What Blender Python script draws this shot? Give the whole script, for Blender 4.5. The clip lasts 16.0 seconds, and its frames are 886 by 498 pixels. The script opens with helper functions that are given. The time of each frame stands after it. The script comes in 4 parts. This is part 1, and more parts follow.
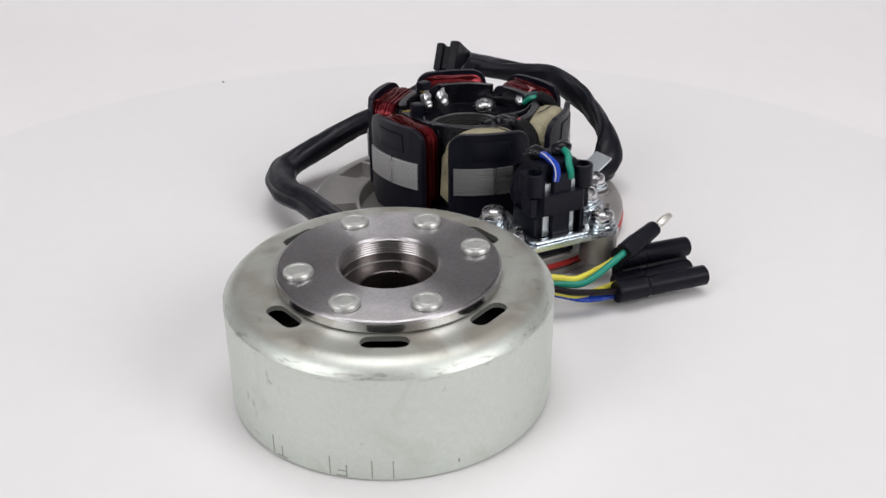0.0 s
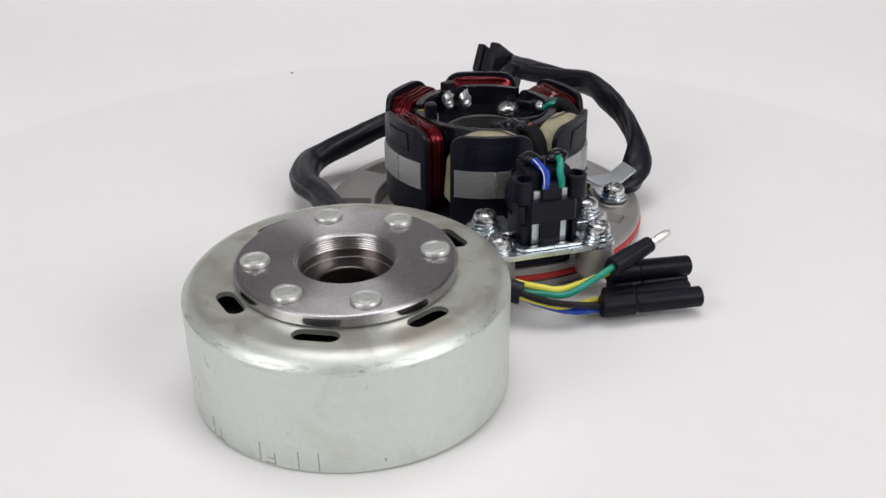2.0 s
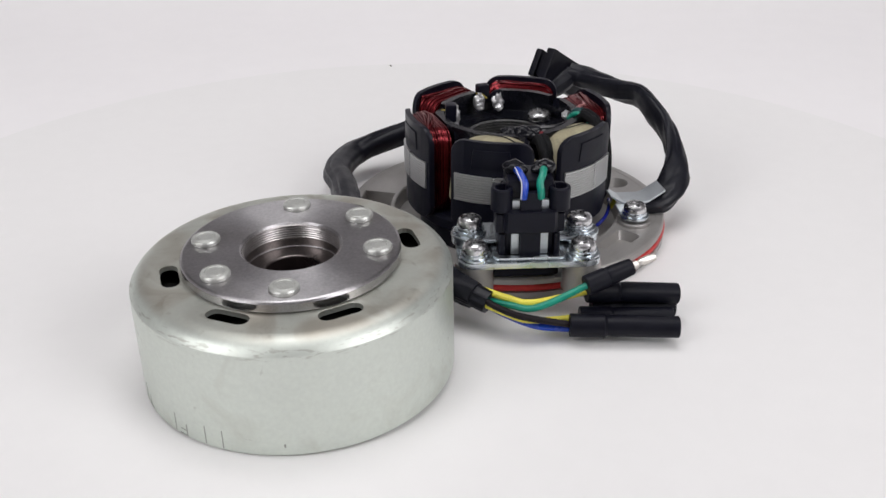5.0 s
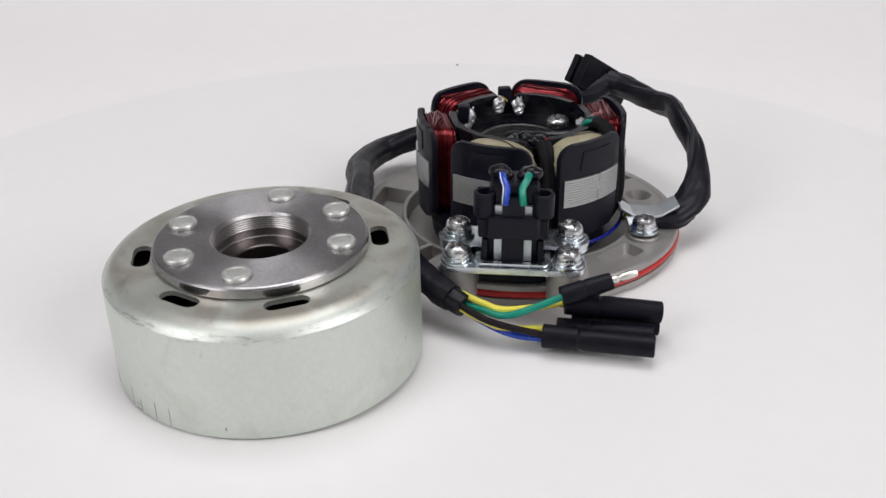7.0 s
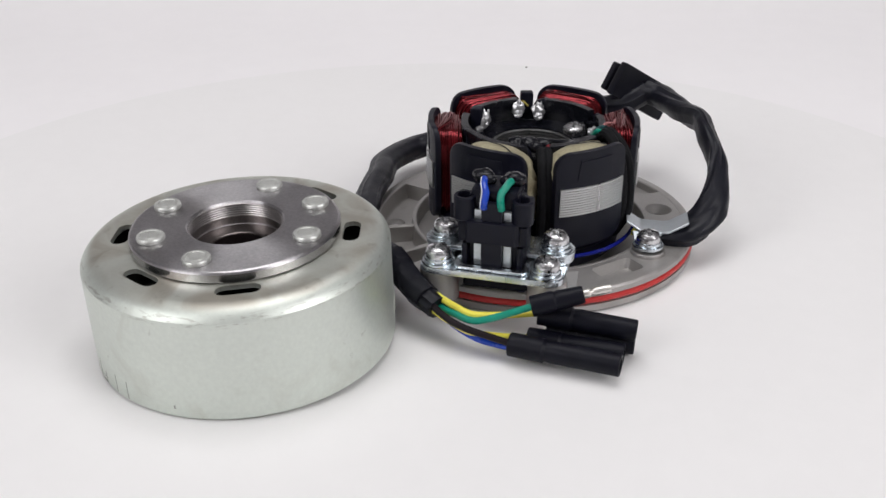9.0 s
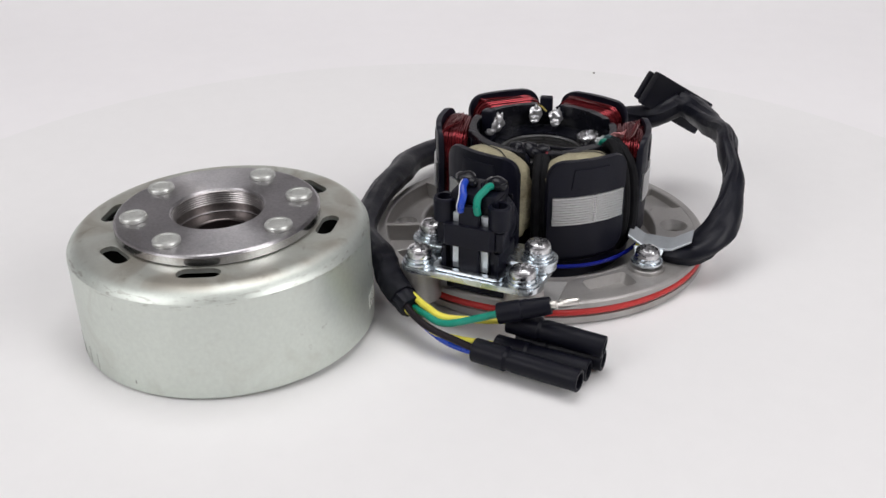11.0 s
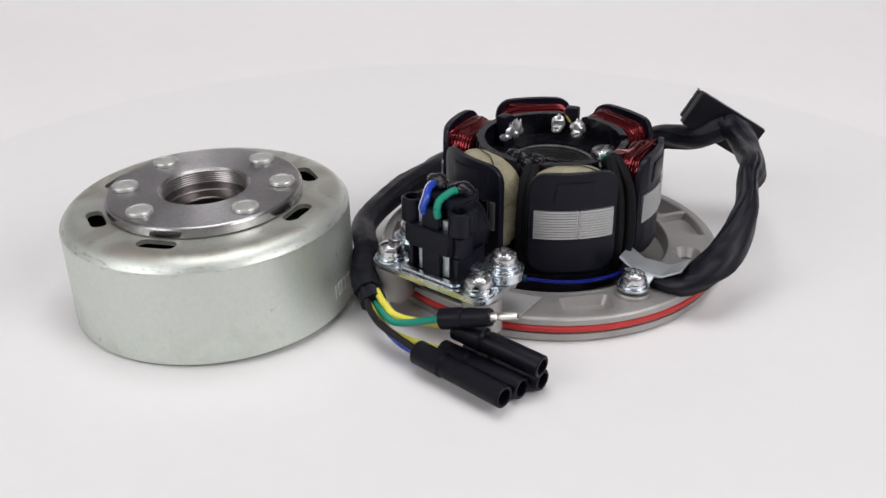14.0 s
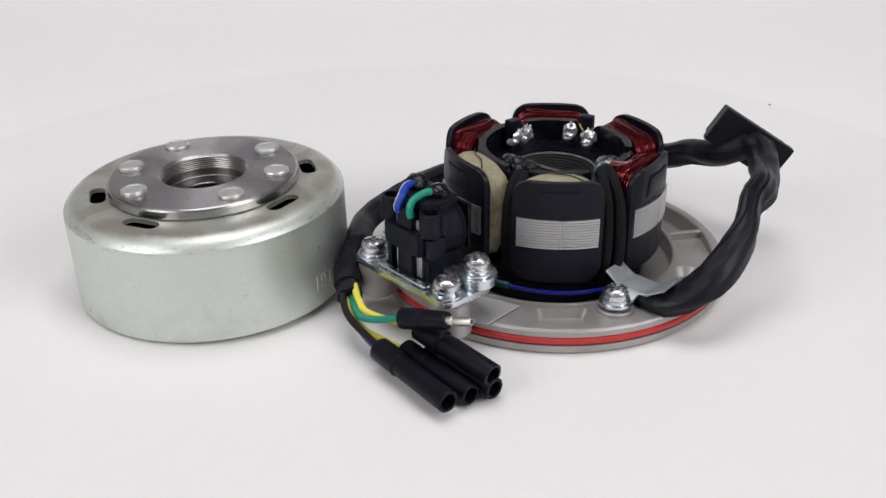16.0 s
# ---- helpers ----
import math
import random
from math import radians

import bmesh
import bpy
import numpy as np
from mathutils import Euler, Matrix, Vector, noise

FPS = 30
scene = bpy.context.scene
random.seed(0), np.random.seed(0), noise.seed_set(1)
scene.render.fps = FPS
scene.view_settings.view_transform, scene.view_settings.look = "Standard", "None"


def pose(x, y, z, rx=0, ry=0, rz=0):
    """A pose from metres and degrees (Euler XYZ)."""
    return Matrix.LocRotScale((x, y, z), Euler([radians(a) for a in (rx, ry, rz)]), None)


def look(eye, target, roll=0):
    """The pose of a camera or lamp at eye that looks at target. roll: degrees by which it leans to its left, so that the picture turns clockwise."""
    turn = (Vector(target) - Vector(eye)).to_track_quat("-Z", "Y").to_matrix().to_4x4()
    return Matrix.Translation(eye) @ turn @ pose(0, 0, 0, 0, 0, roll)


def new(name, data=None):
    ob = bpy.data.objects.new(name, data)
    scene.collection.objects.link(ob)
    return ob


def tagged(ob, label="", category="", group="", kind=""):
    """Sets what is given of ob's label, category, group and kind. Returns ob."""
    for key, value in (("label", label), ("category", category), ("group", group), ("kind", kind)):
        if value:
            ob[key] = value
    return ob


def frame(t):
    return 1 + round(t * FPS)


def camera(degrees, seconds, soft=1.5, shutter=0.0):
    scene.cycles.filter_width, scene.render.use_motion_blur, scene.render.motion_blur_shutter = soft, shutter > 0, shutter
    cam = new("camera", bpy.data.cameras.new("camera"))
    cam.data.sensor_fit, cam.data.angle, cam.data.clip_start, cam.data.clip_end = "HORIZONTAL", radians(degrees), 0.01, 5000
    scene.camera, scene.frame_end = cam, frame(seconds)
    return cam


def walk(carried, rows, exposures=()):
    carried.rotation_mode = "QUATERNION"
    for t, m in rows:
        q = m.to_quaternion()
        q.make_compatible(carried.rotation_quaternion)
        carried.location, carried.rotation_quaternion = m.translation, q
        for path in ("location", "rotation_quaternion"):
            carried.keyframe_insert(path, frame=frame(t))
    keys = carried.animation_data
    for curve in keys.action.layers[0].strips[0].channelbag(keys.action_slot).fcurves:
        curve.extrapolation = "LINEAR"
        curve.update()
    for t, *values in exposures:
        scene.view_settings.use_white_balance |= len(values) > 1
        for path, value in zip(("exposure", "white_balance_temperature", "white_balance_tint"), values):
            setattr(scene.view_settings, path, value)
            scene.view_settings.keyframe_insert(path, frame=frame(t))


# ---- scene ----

# ---------------------------------------------------------------- camera
cam = camera(45.81, 16.0, soft=1.5)
EYE = (0.0, -0.36, 0.1889)
YAW, PITCH = radians(0.634), radians(27.076)
AIM = (EYE[0] + math.sin(YAW) * math.cos(PITCH), EYE[1] + math.cos(YAW) * math.cos(PITCH), EYE[2] - math.sin(PITCH))
walk(cam, [(0.0, look(EYE, AIM, -0.279)), (16.0, look(EYE, AIM, -0.279))])

# turn of the display disc, seconds and degrees
TURN = [(0.0, 0.0), (0.5, -2.27), (1.0, -4.59), (2.0, -9.24), (3.0, -13.78), (4.0, -18.27), (6.5, -29.3), (7.5, -34.0), (8.5, -38.65),
        (9.0, -41.05), (11.5, -52.55), (12.5, -57.4), (13.5, -62.05), (14.5, -66.7), (15.5, -71.5), (16.0, -73.9)]

# ---------------------------------------------------------------- world and light
world = bpy.data.worlds.new("world")
scene.world = world
world.use_nodes = True
world.node_tree.nodes["Background"].inputs[0].default_value = (0.96, 0.97, 1.0, 1)
world.node_tree.nodes["Background"].inputs[1].default_value = 0.25


def soft_panel(name, eye, target, sx, sy, watts, colour):
    lamp = bpy.data.lights.new(name, "AREA")
    lamp.shape, lamp.size, lamp.size_y, lamp.energy, lamp.color = "RECTANGLE", sx, sy, watts, colour
    ob = new(name, lamp)
    ob.matrix_world = look(eye, target)
    return ob


soft_panel("soft_light_top", (0.0, 0.10, 1.5), (0.0, 0.10, 0.0), 1.0, 0.9, 10.9, (1.0, 0.99, 1.0))
soft_panel("soft_light_side", (-1.0, -0.80, 0.85), (0.0, 0.10, 0.0), 0.7, 0.7, 7.9, (1.0, 0.985, 1.0))
soft_panel("soft_light_side", (1.0, -0.80, 0.85), (0.0, 0.10, 0.0), 0.7, 0.7, 9.8, (1.0, 0.985, 1.0))
scene.view_settings.exposure = -0.045


# ---------------------------------------------------------------- materials
def material(name):
    m = bpy.data.materials.new(name)
    m.use_nodes = True
    t = m.node_tree
    return m, t, t.nodes["Principled BSDF"]


def surface(name, colour, rough=0.5, metal=0.0, vary=0.15, scale=60.0, bump=0.0, fine=900.0, dirt=None, dirt_amount=0.0, dirt_scale=25.0, spread=0.1, spec=0.5, islands=False):
    """A surface with mottling, fine grain, optional stains and relief."""
    m, t, b = material(name)
    n, l = t.nodes, t.links
    pos = n.new("ShaderNodeTexCoord")
    big = n.new("ShaderNodeTexNoise")
    big.inputs["Scale"].default_value, big.inputs["Detail"].default_value = scale, 5
    l.new(pos.outputs["Object"], big.inputs["Vector"])
    small = n.new("ShaderNodeTexNoise")
    small.inputs["Scale"].default_value, small.inputs["Detail"].default_value = fine, 3
    l.new(pos.outputs["Object"], small.inputs["Vector"])
    both = n.new("ShaderNodeMath")
    both.operation = "ADD"
    l.new(big.outputs[0], both.inputs[0])
    l.new(small.outputs[0], both.inputs[1])
    val = n.new("ShaderNodeMapRange")
    val.inputs[1].default_value, val.inputs[2].default_value = 0.6, 1.4
    val.inputs[3].default_value, val.inputs[4].default_value = 1 - vary, 1 + vary
    l.new(both.outputs[0], val.inputs[0])
    hsv = n.new("ShaderNodeHueSaturation")
    hsv.inputs["Color"].default_value = (*colour, 1)
    l.new(val.outputs[0], hsv.inputs["Value"])
    out = hsv.outputs[0]
    if islands:
        geo = n.new("ShaderNodeNewGeometry")
        hue = n.new("ShaderNodeMapRange")
        hue.inputs[3].default_value, hue.inputs[4].default_value = 0.6, 1.35
        l.new(geo.outputs["Random Per Island"], hue.inputs[0])
        h2 = n.new("ShaderNodeHueSaturation")
        l.new(out, h2.inputs["Color"])
        l.new(hue.outputs[0], h2.inputs["Value"])
        out = h2.outputs[0]
    if dirt:
        spot = n.new("ShaderNodeTexNoise")
        spot.inputs["Scale"].default_value, spot.inputs["Detail"].default_value, spot.inputs["Distortion"].default_value = dirt_scale, 6, 0.6
        l.new(pos.outputs["Object"], spot.inputs["Vector"])
        ramp = n.new("ShaderNodeMapRange")
        ramp.inputs[1].default_value, ramp.inputs[2].default_value = 0.56, 0.75
        ramp.inputs[3].default_value, ramp.inputs[4].default_value = 0.0, dirt_amount
        l.new(spot.outputs[0], ramp.inputs[0])
        mix = n.new("ShaderNodeMix")
        mix.data_type = "RGBA"
        l.new(ramp.outputs[0], mix.inputs[0])
        l.new(out, mix.inputs[6])
        mix.inputs[7].default_value = (*dirt, 1)
        out = mix.outputs[2]
    l.new(out, b.inputs["Base Color"])
    b.inputs["Metallic"].default_value = metal
    b.inputs["Specular IOR Level"].default_value = spec
    r = n.new("ShaderNodeMapRange")
    r.inputs[1].default_value, r.inputs[2].default_value = 0.3, 0.7
    r.inputs[3].default_value, r.inputs[4].default_value = max(0.02, rough - spread), min(1, rough + spread)
    l.new(big.outputs[0], r.inputs[0])
    l.new(r.outputs[0], b.inputs["Roughness"])
    if bump:
        bp = n.new("ShaderNodeBump")
        bp.inputs["Strength"].default_value, bp.inputs["Distance"].default_value = bump, 0.0004
        l.new(small.outputs[0], bp.inputs["Height"])
        l.new(bp.outputs[0], b.inputs["Normal"])
    return m


def turned_steel(name, colour, rough, streak=0.25, aniso=0.8, rings=2600.0):
    """Lathe-turned steel: fine concentric rings round z and stretched highlights."""
    m = surface(name, colour, rough, 1.0, vary=streak, scale=45, fine=1200, dirt=(0.24, 0.21, 0.195), dirt_amount=0.45, dirt_scale=38, spread=0.07)
    t = m.node_tree
    n, l = t.nodes, t.links
    b = n["Principled BSDF"]
    tan = n.new("ShaderNodeTangent")
    tan.direction_type, tan.axis = "RADIAL", "Z"
    b.inputs["Anisotropic"].default_value = aniso
    b.inputs["Anisotropic Rotation"].default_value = 0.25
    l.new(tan.outputs[0], b.inputs["Tangent"])
    pos = n.new("ShaderNodeTexCoord")
    flat = n.new("ShaderNodeVectorMath")
    flat.operation = "MULTIPLY"
    flat.inputs[1].default_value = (1, 1, 0)
    l.new(pos.outputs["Object"], flat.inputs[0])
    length = n.new("ShaderNodeVectorMath")
    length.operation = "LENGTH"
    l.new(flat.outputs[0], length.inputs[0])
    ring = n.new("ShaderNodeTexNoise")
    ring.noise_dimensions = "1D"
    ring.inputs["Scale"].default_value, ring.inputs["Detail"].default_value = rings, 2
    l.new(length.outputs[1], ring.inputs["W"])
    bp = n.new("ShaderNodeBump")
    bp.inputs["Strength"].default_value, bp.inputs["Distance"].default_value = 0.25, 0.0001
    l.new(ring.outputs[0], bp.inputs["Height"])
    l.new(bp.outputs[0], b.inputs["Normal"])
    return m


M_PAPER = surface("white_paper", (0.855, 0.838, 0.845), 0.85, vary=0.012, scale=4, fine=60, spread=0.03, spec=0.2)
M_DISC = surface("white_board", (0.814, 0.805, 0.801), 0.5, vary=0.012, scale=9, fine=120, spread=0.06, spec=0.3)
M_CEIL = surface("room_ceiling", (0.54, 0.535, 0.54), 0.9, vary=0.03, scale=3, fine=40)
M_ROOM = surface("room_paint", (0.36, 0.35, 0.355), 0.9, vary=0.03, scale=3, fine=40)
M_SHELL = surface("zinc_passivated_steel", (0.665, 0.705, 0.655), 0.47, 0.85, vary=0.06, scale=55, fine=700, dirt=(0.43, 0.42, 0.36), dirt_amount=0.3, dirt_scale=60, spread=0.04, bump=0.06)


def scuffed_shoulder(m, z0, z1):
    """Adds scuffs that run round the shoulder between two heights, a tan tone on the flat top, part stain and part its
    dimmer reflection, and a few knocks on the side.
    """
    t = m.node_tree
    n, l = t.nodes, t.links
    b = n["Principled BSDF"]
    pos = n.new("ShaderNodeTexCoord")
    xyz = n.new("ShaderNodeSeparateXYZ")
    l.new(pos.outputs["Object"], xyz.inputs[0])

    def ramp(src, a, b_, lo, hi):
        r = n.new("ShaderNodeMapRange")
        r.interpolation_type = "SMOOTHSTEP"
        r.inputs[1].default_value, r.inputs[2].default_value, r.inputs[3].default_value, r.inputs[4].default_value = a, b_, lo, hi
        l.new(src, r.inputs[0])
        return r.outputs[0]

    def times(a, b_):
        p = n.new("ShaderNodeMath")
        p.operation = "MULTIPLY"
        l.new(a, p.inputs[0])
        l.new(b_, p.inputs[1])
        return p.outputs[0]

    def grain(stretch, scale, detail, distort=0.3):
        mp = n.new("ShaderNodeMapping")
        mp.inputs["Scale"].default_value = stretch
        l.new(pos.outputs["Object"], mp.inputs[0])
        g = n.new("ShaderNodeTexNoise")
        g.inputs["Scale"].default_value, g.inputs["Detail"].default_value, g.inputs["Distortion"].default_value = scale, detail, distort
        l.new(mp.outputs[0], g.inputs["Vector"])
        return g.outputs[0]

    def over(fac, colour):
        mix = n.new("ShaderNodeMix")
        mix.data_type = "RGBA"
        l.new(fac, mix.inputs[0])
        l.new(b.inputs["Base Color"].links[0].from_socket, mix.inputs[6])
        mix.inputs[7].default_value = (*colour, 1)
        l.new(mix.outputs[2], b.inputs["Base Color"])

    z = xyz.outputs["Z"]
    mid = (z0 + z1) / 2
    belt = times(ramp(z, z0, mid, 0, 1), ramp(z, mid, z1, 1, 0))
    over(times(belt, ramp(grain((1, 1, 5), 240, 8), 0.54, 0.68, 0, 0.55)), (0.30, 0.29, 0.25))
    # Flat top: stains, plus its dimmer reflection painted into the colour.
    top = ramp(z, z1 - 0.0012, z1 + 0.0006, 0, 1)
    over(times(top, ramp(grain((1, 1, 1), 48, 7, 1.0), 0.34, 0.68, 0.35, 0.95)), (0.41, 0.385, 0.33))
    over(times(top, ramp(grain((1, 1, 1), 170, 6, 0.6), 0.57, 0.76, 0, 0.45)), (0.25, 0.22, 0.175))
    side = ramp(z, z0, z0 + 0.001, 1, 0)
    over(times(side, ramp(grain((1, 1, 0.8), 90, 9, 1.6), 0.66, 0.74, 0, 0.5)), (0.33, 0.33, 0.29))


scuffed_shoulder(M_SHELL, 0.0318, 0.0374)
M_HUB = turned_steel("turned_steel", (0.47, 0.457, 0.467), 0.36, streak=0.22, aniso=0.85)
M_HUB_SIDE = turned_steel("ground_steel_edge", (0.52, 0.505, 0.515), 0.22, streak=0.15, aniso=0.3, rings=900.0)
# Near-black steel: the shade of the deep tapered hole is in this colour.
M_TAPER = surface("shaded_bore_steel", (0.03, 0.022, 0.022), 0.35, 0.6)
M_RIVET = surface("zinc_rivet", (0.60, 0.61, 0.58), 0.42, 0.75, vary=0.14, scale=500, fine=2000, bump=0.15, dirt=(0.33, 0.32, 0.28), dirt_amount=0.6, dirt_scale=220)
M_BORE = turned_steel("bored_steel", (0.38, 0.36, 0.355), 0.33, aniso=0.2)
M_LEDGE = turned_steel("bore_ledge_steel", (0.17, 0.148, 0.143), 0.34, aniso=0.3)
M_MAGNET = surface("dark_magnet", (0.05, 0.05, 0.05), 0.6, 0.3)
M_STAMP = surface("stamped_mark", (0.34, 0.35, 0.32), 0.6, 0.5)
M_CAST = surface("cast_aluminium", (0.42, 0.405, 0.392), 0.42, 0.65, vary=0.1, scale=70, fine=2200, bump=0.35, dirt=(0.22, 0.19, 0.17), dirt_amount=0.45, dirt_scale=40, spread=0.08)
M_ZINC = surface("bright_zinc_plate", (0.68, 0.73, 0.77), 0.25, 1.0, vary=0.08, scale=120, fine=1500, spread=0.07, bump=0.05)
M_CLAMP = surface("satin_zinc_strip", (0.60, 0.64, 0.67), 0.42, 0.85, vary=0.1, scale=140, fine=1500, spread=0.08, bump=0.05, dirt=(0.34, 0.36, 0.37), dirt_amount=0.5, dirt_scale=120)
M_CHROME = surface("chromed_screw", (0.68, 0.68, 0.69), 0.24, 1.0, vary=0.08, scale=400, fine=2000, spread=0.07, bump=0.06)
M_BLACK = surface("black_nylon", (0.0048, 0.0052, 0.0115), 0.4, spec=0.21, vary=0.2, scale=150, fine=2500, bump=0.06, spread=0.08)
M_BLACK_GLOSS = surface("black_moulding", (0.0054, 0.0057, 0.0088), 0.25, spec=0.3, vary=0.2, scale=120, fine=2500, spread=0.07)
M_RUBBER = surface("black_rubber", (0.0045, 0.0048, 0.0095), 0.45, spec=0.17, vary=0.25, scale=130, fine=2000, bump=0.1, dirt=(0.02, 0.02, 0.02), dirt_amount=0.5, spread=0.1)
M_VINYL = surface("black_vinyl_sleeve", (0.0055, 0.0059, 0.0108), 0.42, spec=0.24, vary=0.25, scale=90, fine=700, bump=0.2, spread=0.1)
M_CLOTH = surface("black_glass_sleeve", (0.0045, 0.0047, 0.0060), 0.7, spec=0.2, vary=0.3, scale=300, fine=3500, bump=0.5)
M_COPPER = surface("enamelled_copper", (0.155, 0.0115, 0.016), 0.2, 0.7, vary=0.2, scale=250, fine=1500, islands=True, spread=0.06)
M_TAPE = surface("cream_tape", (0.30, 0.27, 0.175), 0.65, vary=0.45, scale=160, fine=1600, bump=0.45, dirt=(0.12, 0.085, 0.04), dirt_amount=1.0, dirt_scale=70)
M_LAM = surface("steel_lamination", (0.60, 0.60, 0.60), 0.34, 0.9, vary=0.12, scale=160, fine=2000, islands=True)
M_DARKSTEEL = surface("dark_steel", (0.20, 0.20, 0.20), 0.35, 0.8, vary=0.15, scale=160)
M_SOLDER = surface("tin_solder", (0.66, 0.66, 0.67), 0.36, 0.85, vary=0.15, scale=500, fine=2500, bump=0.1)
M_RED_SEAL = surface("red_silicone", (0.52, 0.030, 0.028), 0.42, vary=0.12, scale=160, fine=1500)
M_YELLOW = surface("yellow_wire", (0.80, 0.72, 0.085), 0.38, vary=0.08, scale=200)
M_OCHRE = surface("lacquered_yellow_lead", (0.30, 0.24, 0.04), 0.4, vary=0.3, scale=300)
M_GREEN = surface("green_wire", (0.004, 0.25, 0.17), 0.35, vary=0.1, scale=200)
M_BLUE = surface("blue_wire", (0.012, 0.055, 0.43), 0.28, vary=0.1, scale=200)
M_NAVY = surface("deep_blue_wire", (0.008, 0.014, 0.22), 0.14, vary=0.1, scale=200)
M_PINK = surface("bare_strand", (0.50, 0.22, 0.22), 0.3, 0.5, vary=0.2, scale=300)
M_RED = surface("red_wire", (0.25, 0.02, 0.03), 0.38, vary=0.1, scale=200)
M_TEAL = surface("teal_heat_shrink", (0.004, 0.045, 0.05), 0.4, vary=0.1, scale=200)
M_WHITE = surface("white_stripe", (0.75, 0.75, 0.75), 0.4, vary=0.05)
M_SHIM = surface("brushed_shim", (0.56, 0.55, 0.54), 0.5, 0.6, vary=0.06)
M_BROWN = surface("dark_brown_wire", (0.0075, 0.0038, 0.006), 0.42, spec=0.25, vary=0.1, scale=200)
M_NICKEL = surface("nickel_terminal", (0.80, 0.77, 0.72), 0.36, 1.0, vary=0.08, scale=300)
M_HOLE = surface("dark_inside", (0.006, 0.006, 0.006), 0.7)
M_SPECK = surface("dust", (0.2, 0.18, 0.16), 0.8)


# ---------------------------------------------------------------- mesh helpers
def even_normals(ob):
    """Keeps flat faces flat in the shading beside rounded edges."""
    mod = ob.modifiers.new("even", "WEIGHTED_NORMAL")
    mod.keep_sharp, mod.weight = True, 60


def part(name, bm, mat, parent=None, label="", smooth=True, sharp=0.6, weighted=True):
    """Links a bmesh as one mesh object, under a thing or a part."""
    me = bpy.data.meshes.new(name)
    bmesh.ops.recalc_face_normals(bm, faces=bm.faces)
    if smooth:
        for fc in bm.faces:
            fc.smooth = True
        for e in bm.edges:
            if len(e.link_faces) == 2 and e.calc_face_angle(0) > sharp:
                e.smooth = False
    bm.to_mesh(me)
    bm.free()
    me.materials.append(mat)
    ob = new(name, me)
    if weighted and smooth:
        even_normals(ob)
    if parent:
        ob.parent = parent
    if label:
        ob["label"] = label
    return ob


def again(ob, m, parent=None):
    """Another object on the same mesh, at the pose m."""
    o = new(ob.name.split(".")[0], ob.data)
    o.parent = parent or ob.parent
    o.matrix_basis = m
    if "label" in ob:
        o["label"] = ob["label"]
    return o


def lathe(profile, n=96, bm=None, closed=True, centre=(0, 0), a0=0.0, a1=360.0):
    """Turns a profile of (radius, z) round the vertical."""
    bm = bm or bmesh.new()
    full = a1 - a0 >= 359.9
    count = n if full else n + 1
    rings = []
    for i in range(count):
        a = radians(a0 + (a1 - a0) * i / n)
        rings.append([bm.verts.new((centre[0] + r * math.cos(a), centre[1] + r * math.sin(a), z)) for r, z in profile])
    m = len(profile)
    for i in range(n):
        p, q = rings[i], rings[(i + 1) % count]
        for j in range(m if closed else m - 1):
            k = (j + 1) % m
            bm.faces.new((p[j], q[j], q[k], p[k]))
    if not full and closed:
        bm.faces.new(rings[0])
        bm.faces.new(rings[-1][::-1])
    return bm


def arc(cx, cz, r, d0, d1, n=5):
    return [(cx + r * math.cos(radians(d0 + (d1 - d0) * i / n)), cz + r * math.sin(radians(d0 + (d1 - d0) * i / n))) for i in range(n + 1)]


def disc_profile(r, z0, z1, bevel=0.0004):
    return [(0.00001, z0), (r - bevel, z0), (r, z0 + bevel), (r, z1 - bevel), (r - bevel * 0.3, z1 - bevel * 0.3), (r - bevel, z1), (0.00001, z1)]


def rounded_poly(w, h, r, n=4):
    """Corners of a rounded rectangle, half sizes w and h."""
    pts = []
    for cx, cy, s in ((w - r, h - r, 0), (-w + r, h - r, 90), (-w + r, -h + r, 180), (w - r, -h + r, 270)):
        pts += [(cx + r * math.cos(radians(s + 90 * i / n)), cy + r * math.sin(radians(s + 90 * i / n))) for i in range(n + 1)]
    return pts


def prism(pts, z0, z1, bevel=0.0003, bm=None, m=None):
    """A plate with that outline, with softened edges, moved by m."""
    own = bmesh.new()
    lo = [own.verts.new((x, y, z0)) for x, y in pts]
    hi = [own.verts.new((x, y, z1)) for x, y in pts]
    k = len(pts)
    own.faces.new(lo[::-1])
    own.faces.new(hi)
    for i in range(k):
        own.faces.new((lo[i], lo[(i + 1) % k], hi[(i + 1) % k], hi[i]))
    if bevel:
        edges = [e for e in own.edges if abs(e.verts[0].co.z - e.verts[1].co.z) < 1e-7]
        bmesh.ops.bevel(own, geom=edges, offset=bevel, segments=2, affect="EDGES", profile=0.6)
    if m:
        own.transform(m)
    if bm is None:
        return own
    me = bpy.data.meshes.new("tmp")
    own.to_mesh(me)
    own.free()
    bm.from_mesh(me)
    bpy.data.meshes.remove(me)
    return bm


def block(x0, x1, y0, y1, z0, z1, bevel=0.0004, bm=None, m=None):
    """A bevelled block."""
    own = bmesh.new()
    bmesh.ops.create_cube(own, size=1)
    own.transform(Matrix.Translation(((x0 + x1) / 2, (y0 + y1) / 2, (z0 + z1) / 2)) @ Matrix.Diagonal((x1 - x0, y1 - y0, z1 - z0, 1)))
    bmesh.ops.bevel(own, geom=own.edges[:], offset=bevel, segments=2, affect="EDGES", profile=0.6)
    if m:
        own.transform(m)
    if bm is None:
        return own
    me = bpy.data.meshes.new("tmp")
    own.to_mesh(me)
    own.free()
    bm.from_mesh(me)
    bpy.data.meshes.remove(me)
    return bm


